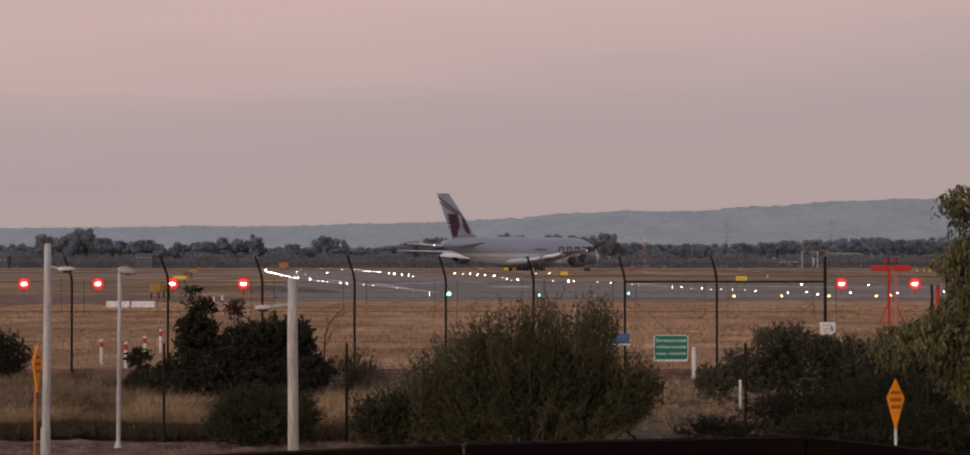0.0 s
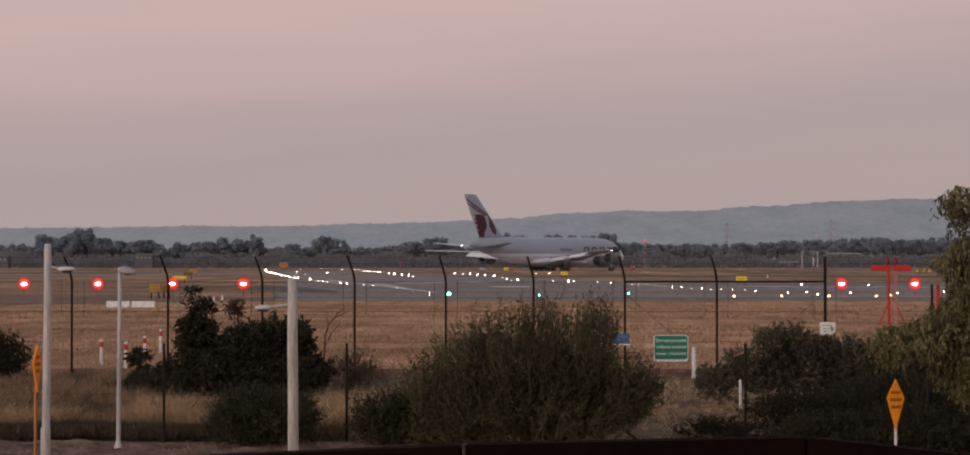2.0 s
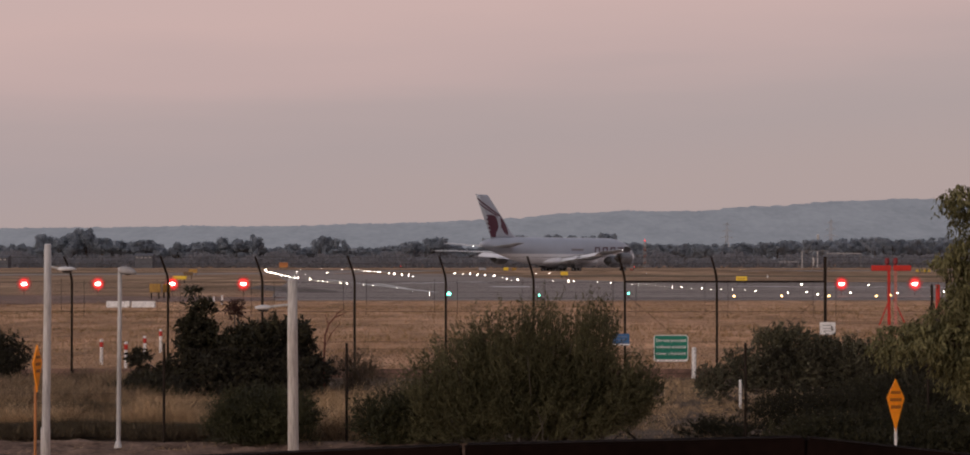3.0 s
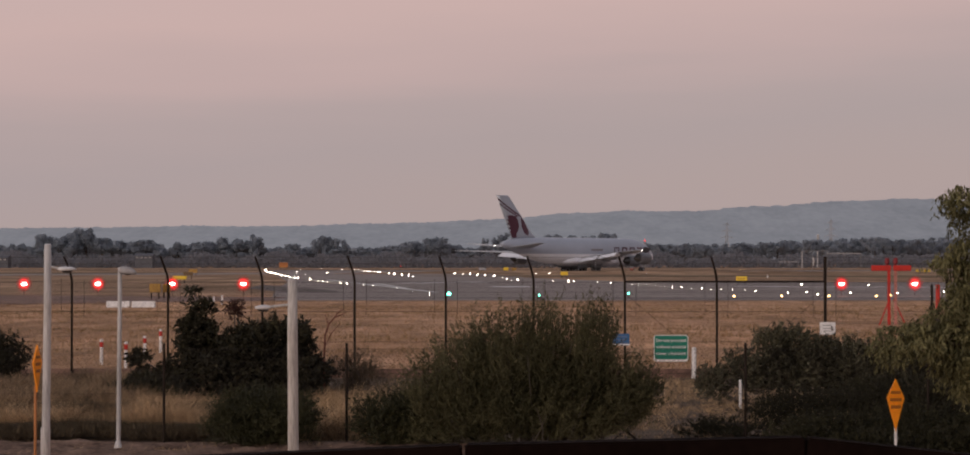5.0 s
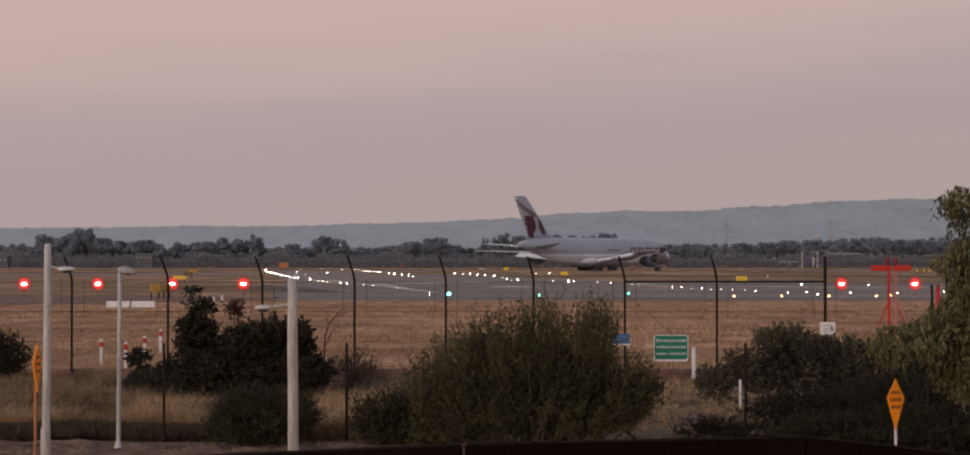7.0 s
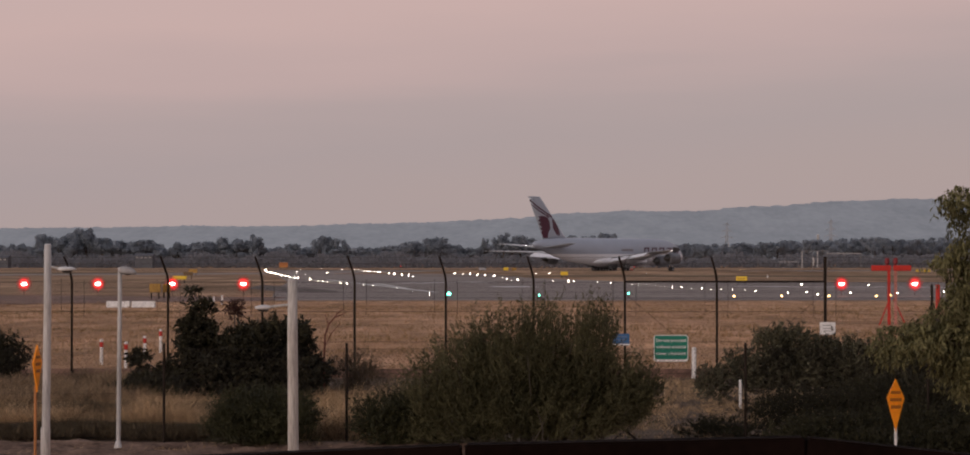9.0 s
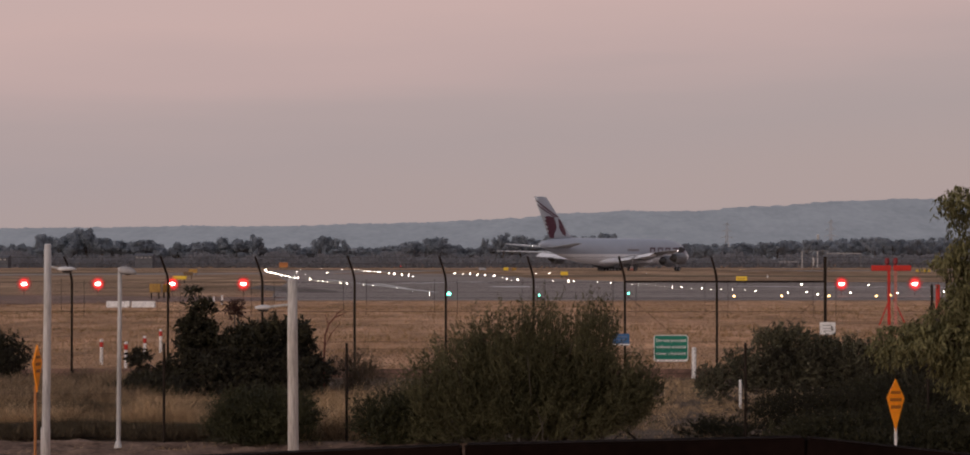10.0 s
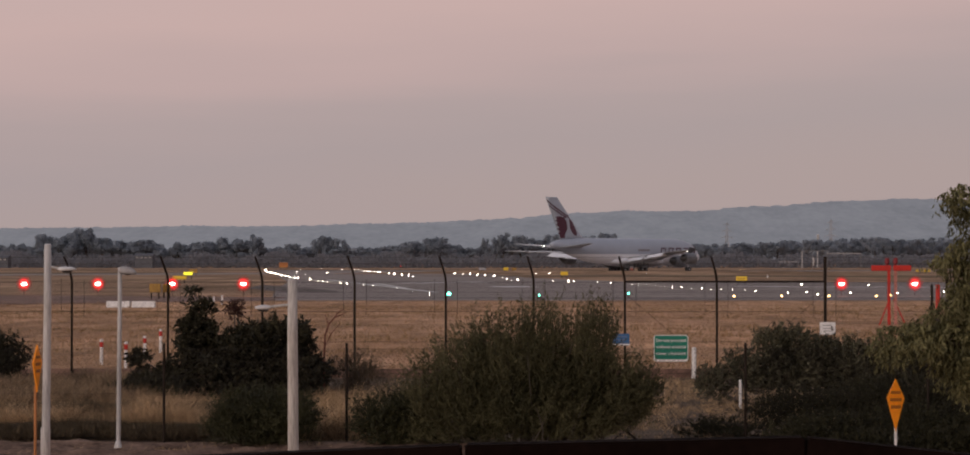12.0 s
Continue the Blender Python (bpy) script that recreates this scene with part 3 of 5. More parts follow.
    for a, b, c in (((-0.06, 0, 1.2), (0.08, 0, 1.5), (0.26, 0, 1.7)), ((0.03, 0, 1.7), (-0.02, 0, 1.82), (-0.05, 0, 1.93)), ((0.16, 0, 1.85), (0.22, 0, 1.95), (0.36, 0, 2.04)), ((-0.07, 0, 0.8), (-0.15, 0, 1.05), (-0.18, 0, 1.25))):
        bm = BM()
        add_pipe(bm, [a, b, c], [0.014, 0.011, 0.007], 5)
        part("twig", bm, M_REDBARK, root)


SWAYING = []


def build_gum_tree():
    rng = np.random.default_rng(31)
    root = thing("gum_tree", pose(7.3, 30, 0), "gum tree with drooping olive leaves beside the path", "tree")
    bm = BM()
    add_pipe(bm, [(0, 0, -0.1), (0.05, 0, 1.2), (-0.05, 0.1, 2.6), (0.1, 0, 3.8), (0.2, 0, 4.6)], [0.13, 0.11, 0.09, 0.06, 0.03], 9)
    part("trunk", bm, M_BARK, root)
    lobes = [(-0.72, 0, 3.95, 0.22, 0.3, 0.22), (-0.62, 0, 3.65, 0.2, 0.3, 0.16), (-0.4, 0, 4.02, 0.16, 0.4, 0.16), (-0.55, 0, 3.2, 0.34, 0.4, 0.28), (-0.5, 0, 2.75, 0.34, 0.5, 0.26),
             (-0.5, 0, 2.3, 0.34, 0.5, 0.3), (-1.5, -0.1, 2.0, 0.5, 0.5, 0.26), (-0.95, 0, 2.02, 0.5, 0.5, 0.3), (-0.4, 0, 1.75, 0.6, 0.7, 0.6), (-0.85, 0, 3.12, 0.24, 0.3, 0.10), (-0.68, 0, 2.7, 0.16, 0.3, 0.2), (-0.55, 0, 1.75, 0.36, 0.5, 0.34), (-1.2, 0, 2.2, 0.26, 0.4, 0.16), (-0.92, 0, 2.42, 0.22, 0.4, 0.22), (0.3, 0, 2.8, 0.9, 0.9, 0.8),
             (0.5, 0, 4.2, 0.7, 0.9, 0.5), (0.3, 0, 3.7, 0.6, 0.8, 0.6)]
    for c in lobes:
        bm = BM()
        z0 = max(0.8, c[2] - 1.0)
        add_pipe(bm, [(0, 0, z0), (c[0] * 0.5, c[1], c[2] - 0.1), (c[0], c[1], c[2] + 0.1)], [0.05, 0.03, 0.012], 6)
        part("limb", bm, M_BARK, root)
    L = np.array(lobes)
    n = 5600
    p = L[:, 3] * L[:, 5]
    pick = rng.choice(len(L), n, p=p / p.sum())
    u = rng.normal(size=(n, 3))
    u /= np.linalg.norm(u, axis=1)[:, None]
    base = L[pick, :3] + u * L[pick, 3:] * rng.uniform(0.2, 1.0, n)[:, None] ** 0.6
    per = 7
    d = u * np.array([0.5, 0.5, 0.1]) + rng.normal(size=(n, 3)) * 0.2
    d[:, 2] -= 0.55
    spray = (base[:, 2] > 3.45) & (base[:, 0] < -0.2)
    for name, keep, foot in (("crown", ~spray, (0, 0, 0)), ("crown_spray", spray, (-0.1, 0, 3.1))):
        b, e = base[keep] - np.array(foot), d[keep]
        st = rng.uniform(0, 0.3, (len(b), per))
        pos = (b[:, None, :] + e[:, None, :] * st[:, :, None]).reshape(-1, 3)
        ld = rng.normal(size=(len(pos), 3)) * 0.45
        ld[:, 2] -= 0.9
        v, f = leaf_cloud(rng, pos, ld, 0.10, 0.027)
        ob = fast_mesh(name, v, f, M_LEAF_GUM, root)
        ob.matrix_basis = Matrix.Translation(foot)
        if name == "crown_spray":
            SWAYING.append((ob, foot))


def skin_leaves(rng, pos, out, length, width):
    """Leaf clumps that lie along the outside of a crown, facing outwards."""
    n = len(pos)
    nor = out + rng.normal(size=(n, 3)) * 0.45
    nor /= np.linalg.norm(nor, axis=1)[:, None]
    a = np.cross(nor, rng.normal(size=(n, 3)))
    a /= np.linalg.norm(a, axis=1)[:, None] + 1e-9
    b = np.cross(nor, a)
    L, W = (length * rng.uniform(0.6, 1.3, n))[:, None] / 2, (width * rng.uniform(0.6, 1.3, n))[:, None] / 2
    v = np.stack([pos - a * L, pos - b * W, pos + a * L, pos + b * W], 1).reshape(-1, 3)
    return v, np.arange(n * 4).reshape(n, 4)


def lump_cage():
    """Points and quads of a ball made from a cube, two squares to an edge."""
    pts, quads = [], []
    for axis in range(3):
        for side in (-1, 1):
            o = len(pts)
            for i in (-1, 0, 1):
                for j in (-1, 0, 1):
                    q = np.roll(np.array([side, i, j], float), axis)
                    pts.append(q / np.linalg.norm(q))
            for i in (0, 1):
                for j in (0, 1):
                    a = o + i * 3 + j
                    quads.append([a, a + 3, a + 4, a + 1] if side > 0 else [a, a + 1, a + 4, a + 3])
    return np.array(pts), np.array(quads)


def far_tree_mesh(seed, tall, wide):
    rng = np.random.default_rng(seed)
    k = rng.integers(15, 21)
    ang = rng.uniform(0, 6.28, k)
    rr = rng.uniform(0.1, 0.62, k) * wide
    cen = np.stack([rr * np.cos(ang), rr * np.sin(ang), rng.uniform(0.5, 0.86, k) * tall], 1)
    cen[:, 2] -= (rr / wide) ** 2 * 0.55 * tall
    size = rng.uniform(0.17, 0.3, k) * wide
    n = 1320
    pick = rng.integers(0, k, n)
    u = rng.normal(size=(n, 3))
    u /= np.linalg.norm(u, axis=1)[:, None]
    pos = cen[pick] + u * size[pick][:, None] * np.array([1, 1, 0.62]) * rng.uniform(0.35, 1.0, n)[:, None] ** 0.5
    grow = tall / pos[:, 2].max()
    pos[:, 2] *= grow
    pos[:, 2] = np.maximum(pos[:, 2], 0.12 * tall)
    cen[:, 2] *= grow
    v, f = skin_leaves(rng, pos, u * 0.6 + np.array([0, 0, 0.5]), 1.0, 0.8)
    ball, quads = lump_cage()
    vs, fs, off = [v], [f], len(v)
    for c, r in zip(cen, size):
        vs.append(c + ball * r * np.array([0.6, 0.6, 0.4 * grow]) * (1 + 0.1 * np.sin(ball[:, :1] * 5 + c[0])))
        fs.append(quads + off)
        off += len(ball)
    v = np.concatenate(vs)
    v[:, 2] = np.maximum(v[:, 2], 0.1 * tall)
    return (v, np.concatenate(fs)), cen


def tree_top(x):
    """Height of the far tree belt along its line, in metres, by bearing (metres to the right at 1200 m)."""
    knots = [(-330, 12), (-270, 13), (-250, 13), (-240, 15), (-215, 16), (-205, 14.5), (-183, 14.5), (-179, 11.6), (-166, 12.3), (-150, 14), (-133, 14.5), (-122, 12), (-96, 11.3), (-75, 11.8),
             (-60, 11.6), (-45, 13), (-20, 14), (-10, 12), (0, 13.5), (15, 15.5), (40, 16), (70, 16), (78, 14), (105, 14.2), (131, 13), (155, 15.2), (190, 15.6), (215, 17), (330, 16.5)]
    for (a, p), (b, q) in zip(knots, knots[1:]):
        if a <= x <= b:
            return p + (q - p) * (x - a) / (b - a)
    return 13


def build_far_trees():
    rng = np.random.default_rng(5)
    protos = []
    for s in range(8):
        root = thing("tree", pose(0, 0, 0), "grey-green gum tree with painted haze in the far tree belt", "tree", "far tree belt")
        (v, f), cen = far_tree_mesh(100 + s, 15, 9.5)
        fast_mesh("crown", v, f, M_LEAF_HAZED, root)
        bm = BM()
        add_pipe(bm, [(0, 0, -0.2), (0.2, 0, 5), (0, 0.2, 11)], [0.4, 0.3, 0.12], 6)
        for c in cen[:3]:
            add_pipe(bm, [(0.1, 0, 4.5), tuple(c)], [0.2, 0.06], 5)
        part("trunk", bm, M_BARK, root)
        protos.append(root)
    used = set()

    def plant(x, top, wide, far):
        i = int(rng.integers(0, 8))
        far_k = far / 1200
        m = pose(x * far_k, far, 0, rz=rng.uniform(0, 360))
        if i not in used:
            ob = protos[i]
            ob.matrix_basis = m
            used.add(i)
        else:
            ob = copy_thing(protos[i], m)
        ob.scale = (wide * far_k, wide * far_k, top / 15.0 * far_k)

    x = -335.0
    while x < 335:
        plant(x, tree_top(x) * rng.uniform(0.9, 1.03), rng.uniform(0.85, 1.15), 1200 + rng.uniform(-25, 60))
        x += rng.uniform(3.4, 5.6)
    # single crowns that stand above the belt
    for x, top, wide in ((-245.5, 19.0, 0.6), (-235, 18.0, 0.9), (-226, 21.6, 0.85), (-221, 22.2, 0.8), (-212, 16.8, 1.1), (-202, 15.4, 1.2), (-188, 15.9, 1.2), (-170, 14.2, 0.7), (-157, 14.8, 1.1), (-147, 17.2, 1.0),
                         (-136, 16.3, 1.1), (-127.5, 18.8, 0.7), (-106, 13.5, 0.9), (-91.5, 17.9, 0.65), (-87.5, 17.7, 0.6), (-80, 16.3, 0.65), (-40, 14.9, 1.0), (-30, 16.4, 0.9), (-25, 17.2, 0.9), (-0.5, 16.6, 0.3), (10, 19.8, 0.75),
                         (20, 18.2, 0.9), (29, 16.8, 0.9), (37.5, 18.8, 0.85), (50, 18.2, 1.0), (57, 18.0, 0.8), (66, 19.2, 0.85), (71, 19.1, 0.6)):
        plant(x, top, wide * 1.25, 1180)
    # continuous low scrub and wood behind
    n = 45000
    xs = rng.uniform(-420, 420, n)
    ys = 1240 + rng.uniform(0, 120, n)
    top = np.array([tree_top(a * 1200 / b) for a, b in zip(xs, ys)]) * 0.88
    pos = np.stack([xs, ys, rng.uniform(0, 1, n) ** 0.7 * top], 1)
    d = rng.normal(size=(n, 3)) * 0.5 + np.array([0, -0.6, 0.8])
    v, f = skin_leaves(rng, pos, d, 1.8, 1.5)
    w = fast_mesh("far_woods", v, f, M_LEAF_HAZED)
    n = 46000
    xs = rng.uniform(-420, 420, n)
    ys = rng.uniform(1130, 1172, n)
    hgt = np.array([6.2 + 4.0 * noise.noise(Vector((a * 0.05, 0, 4.0))) + 3.2 * noise.noise(Vector((a * 0.17, b * 0.1, 8.0))) for a, b in zip(xs, ys)])
    pos = np.stack([xs, ys, rng.uniform(0, 1, n) ** 0.8 * hgt], 1)
    v, f = skin_leaves(rng, pos, rng.normal(size=(n, 3)) * 0.5 + np.array([0, -0.6, 0.8]), 1.4, 1.1)
    u = fast_mesh("far_scrub", v, f, M_SCRUB_HAZED)
    tagged(u, "low scrub in haze-tinted grey along the foot of the far trees", "scrub", kind="stuff")
    tagged(w, "continuous haze-tinted belt of distant scrub and woods", "woods", kind="stuff")


# ---- dry grass ----
def build_grass():
    rng = np.random.default_rng(8)
    v_all, f_all, off = [], [], 0
    def patch(n, x0, x1, y0, y1, h, w):
        nonlocal off, v_all, f_all
        m = 9 if y1 < 57 else 1
        cx, cy = rng.uniform(x0, x1, n // m), rng.uniform(y0, y1, n // m)
        up = np.repeat(rng.uniform(0.6, 1.3, n // m), m)
        x, y = np.repeat(cx, m) + rng.normal(size=len(up)) * 0.035 * (m > 1), np.repeat(cy, m) + rng.normal(size=len(up)) * 0.035 * (m > 1)
        keep = np.array([noise.noise(Vector((a * 0.9, b * 0.35, 7.0))) > -0.25 + rng.normal() * 0.25 for a, b in zip(x, y)])
        x, y, up = x[keep], y[keep], up[keep]
        k = len(x)
        tall = np.array([noise.noise(Vector((a * 0.8, b * 0.8, 1.0))) for a, b in zip(x, y)])
        hh = h * up * rng.uniform(0.6, 1.2, k) * np.clip(0.85 + 0.9 * tall + np.array([0.55 * noise.noise(Vector((a * 2.7, b * 2.7, 5.0))) for a, b in zip(x, y)]), 0.2, 1.8)
        lean = rng.normal(size=(k, 2)) * 0.6 * hh[:, None]
        a = rng.uniform(0, 3.14, k)
        dx, dy = np.cos(a) * w, np.sin(a) * w
        b0 = np.stack([x - dx, y - dy, np.zeros(k)], 1)
        b1 = np.stack([x + dx, y + dy, np.zeros(k)], 1)
        t = np.stack([x + lean[:, 0], y + lean[:, 1], hh], 1)
        v_all.append(np.stack([b0, b1, t], 1).reshape(-1, 3))
        f_all.append(np.arange(k * 3).reshape(k, 3) + off)
        off += k * 3
    patch(9000, -14, -1, 32.8, 36.3, 0.09, 0.006)
    patch(90000, -14, -2.0, 37.7, 39.4, 0.42, 0.006)
    patch(60000, -14, -2.0, 44, 49.5, 0.27, 0.006)
    patch(30000, -14, -5.5, 49.5, 54, 0.14, 0.006)
    patch(9000, -3.2, -1.2, 36.8, 40, 0.45, 0.008)
    patch(26000, -2.5, 6, 37, 55, 0.16, 0.005)
    patch(18000, 3, 14, 39, 55, 0.18, 0.005)
    g = fast_mesh("dry_grass", np.concatenate(v_all), np.concatenate(f_all), M_STRAW)
    tagged(g, "dry straw-coloured grass around the fences", "grass", kind="stuff")
    v_all, f_all, off = [], [], 0
    patch(34000, -18, 18, 58, 90, 0.14, 0.012)
    patch(40000, -40, 45, 88, 166, 0.13, 0.025)
    def tufts(n, x0, x1, y0, y1, h, wide):
        """Low dark clumps scattered in drifts over the field."""
        v, f, o = [], [], 0
        x, y = rng.uniform(x0, x1, n), rng.uniform(y0, y1, n)
        for a, b in zip(x, y):
            if noise.noise(Vector((a * 0.05, b * 0.12, 3.0))) + 0.5 * noise.noise(Vector((a * 0.3, b * 0.5, 9.0))) < 0.05 + rng.normal() * 0.2:
                continue
            k = 14
            c = np.array([a, b, 0.0]) + rng.normal(size=(k, 3)) * np.array([wide, wide * 0.6, 0])
            t = c + rng.normal(size=(k, 3)) * 0.06 + np.array([0, 0, h]) * rng.uniform(0.5, 1.2, (k, 1))
            w = np.array([0.02, 0, 0])
            v.append(np.stack([c - w, c + w, t], 1).reshape(-1, 3))
            f.append(np.arange(k * 3).reshape(k, 3) + o)
            o += k * 3
        return np.concatenate(v), np.concatenate(f)
    tv, tf = tufts(3600, -36, 36, 60, 150, 0.11, 0.5)
    q = fast_mesh("olive_grass", tv, tf, M_OLIVEGRASS)
    tagged(q, "darker olive tufts scattered through the dry field", "grass", kind="stuff")
    g = fast_mesh("field_grass", np.concatenate(v_all), np.concatenate(f_all), M_FIELDGRASS)
    tagged(g, "short pale dry grass over the airfield", "grass", kind="stuff")


# ---- fences ----
def chain_link(name, x0, x1, y, z0, z1, parent, pitch=0.06, wire=0.003):
    """Diagonal woven wires between two posts, in a bay."""
    verts, faces = [], []
    w, h = x1 - x0, z1 - z0
    step = pitch * math.sqrt(2)
    def bar(ax, az, bx, bz, dy):
        r = wire / 2
        d = Vector((bx - ax, 0, bz - az)).normalized()
        nrm = Vector((-d.z, 0, d.x)) * r
        k = len(verts)
        for p in (Vector((ax, y + dy, az)), Vector((bx, y + dy, bz))):
            verts.extend([tuple(p + nrm), tuple(p + Vector((0, r, 0))), tuple(p - nrm)])
        faces.extend([(k, k + 1, k + 4, k + 3), (k + 1, k + 2, k + 5, k + 4), (k + 2, k, k + 3, k + 5)])
    c = -h
    while c < w:
        a0, a1 = max(0, c), min(w, c + h)
        if a1 - a0 > 0.01:
            bar(x0 + a0, z0 + a0 - c, x0 + a1, z0 + a1 - c, 0.0)
            bar(x0 + a0, z1 - (a0 - c), x0 + a1, z1 - (a1 - c), 0.005)
        c += step
    return raw(name, verts, faces, M_WIRE, parent)


def build_security_fence():
    Y = 57.0
    root = thing("security_fence", pose(0, Y, 0), "dark chain-link airport fence with cranked barbed-wire posts", "fence")
    xs = [-15.72, -13.3, -10.87, -8.34, -5.86, -3.43, -1.03, 1.28, 3.68, 6.10, 8.95, 12.15, 14.6]
    for i, x in enumerate(xs):
        bm = BM()
        if abs(x - 8.95) < 0.01:
            add_pipe(bm, [(x, 0, -0.1), (x, 0, 3.17)], [0.042, 0.042], 10)
            add_dome(bm, (x, 0, 3.17), 0.053, 0.03, 10, 2)
        else:
            add_pipe(bm, [(x, 0, -0.1), (x, 0, 2.55), (x - 0.025, -0.03, 2.72), (x - 0.09, -0.12, 2.95), (x - 0.17, -0.22, 3.2)], [0.032, 0.032, 0.032, 0.029, 0.027], 10)
        part("post", bm, M_STEEL_D, root)
    for x in xs[1:-2]:
        for dx in (-0.3, 0.3):
            bm = BM()
            add_pipe(bm, [(x + dx, 0.1, 2.6), (x + dx * 1.02, 0.11, 2.1), (x + dx * 0.97, 0.1, 1.62)], 0.006, 5)
            part("hanging_wire", bm, M_WIRE, root)
    for a, b in zip(xs, xs[1:]):
        chain_link("mesh_panel", a + 0.04, b - 0.04, 0.045, 0.1, 2.52, root)
    for z in (0.12, 0.95, 1.75, 2.52):
        bm = BM()
        add_pipe(bm, [(xs[0], 0.04, z), (xs[-1], 0.04, z)], 0.005, 5)
        part("line_wire", bm, M_WIRE, root)
    for t in (0.25, 0.6, 0.95):
        bm = BM()
        p = Vector((-0.025, -0.03, 2.72)).lerp(Vector((-0.17, -0.22, 3.2)), t)
        add_pipe(bm, [(xs[0] + p.x, p.y, p.z), (xs[-1] + p.x, p.y, p.z)], 0.004, 5)
        part("barbed_wire", bm, M_WIRE, root)
    bm = BM()
    add_pipe(bm, [(3.65, 0, 2.54), (8.94, 0, 2.54)], 0.027, 8)
    part("top_rail", bm, M_STEEL_D, root)
    for a, b in (((3.72, 0, 2.2), (5.0, 0, 1.1)), ((8.9, 0, 2.2), (7.7, 0, 1.2))):
        bm = BM()
        add_pipe(bm, [a, b], 0.007, 6)
        part("brace", bm, M_STEEL_D, root)
    bm = BM()
    add_box(bm, ((xs[0] + xs[-1]) / 2, 0.09, 0.12), (xs[-1] - xs[0], 0.1, 0.24), bevel=0.01)
    part("bottom_rail", bm, mat("rusty_red_rail", (0.20, 0.115, 0.086), 0.85, scale=2, vary=0.45, fine=14), root)


def build_near_fence():
    Y = 36.2
    root = thing("wire_fence", pose(0, Y, 0), "low dark chain-link fence across the dry grass", "fence")
    xs = [-11.4, -8.4, -5.36, -2.31, 0.75, 4.35, 7.4, 10.4]
    for x in xs:
        bm = BM()
        add_pipe(bm, [(x, 0, -0.1), (x, 0, 1.68)], [0.024, 0.022], 8)
        add_dome(bm, (x, 0, 1.68), 0.03, 0.02, 8, 2)
        part("post", bm, M_STEEL_D, root)
    for a, b in zip(xs, xs[1:]):
        chain_link("mesh_panel", a + 0.03, b - 0.03, 0.03, 0.05, 1.6, root, pitch=0.055, wire=0.0026)
    bm = BM()
    add_pipe(bm, [(2.2, 0, 0.36), (2.68, -0.3, -0.03)], 0.02, 6)
    part("stay", bm, M_STEEL_D, root)
    for z in (0.06, 0.85, 1.6):
        bm = BM()
        add_pipe(bm, [(xs[0], 0.03, z), (xs[-1], 0.03, z)], 0.0025, 5)
        part("line_wire", bm, M_WIRE, root)


def build_handrail():
    root = thing("timber_handrail", pose(0, 6, 0), "dark brown timber handrail of the viewing mound", "railing")
    pts = [(-1.95, 2.462), (-0.06, 2.547), (0.885, 2.568), (1.75, 2.475)]
    for (x0, z0), (x1, z1) in zip(pts, pts[1:]):
        bm = BM()
        a = -math.atan2(z1 - z0, x1 - x0)
        L = math.hypot(x1 - x0, z1 - z0) - 0.008
        rot = Euler((0, a, 0)).to_matrix()
        c = Vector(((x0 + x1) / 2, 0, (z0 + z1) / 2)) - rot @ Vector((0, 0, 0.06))
        add_box(bm, c, (L, 0.09, 0.12), rot, 0.006)
        part("rail", bm, M_DARKWOOD, root)
    for x, z in pts:
        bm = BM()
        g = ground_height(x, 6)
        add_box(bm, (x, 0.1, (z - 0.13 + g - 0.1) / 2), (0.09, 0.09, z - 0.13 - g + 0.1), None, 0.006)
        part("post", bm, M_DARKWOOD, root)


# ---- lamps, signs, markers ----
def cobra_head(bm, L=0.27, w=0.1, h=0.04):
    """A small luminaire: a flattened tapered housing along +x."""
    rings = []
    for s, k, t in ((0, 0.4, 0.5), (0.15, 0.8, 0.9), (0.45, 1.0, 1.0), (0.8, 0.85, 0.8), (1.0, 0.35, 0.4)):
        rings.append([Vector((s * L, k * w * math.cos(a), t * h * max(-0.35, math.sin(a)))) for a in np.linspace(0, 2 * math.pi, 12, endpoint=False)])
    return add_loft(bm, rings)


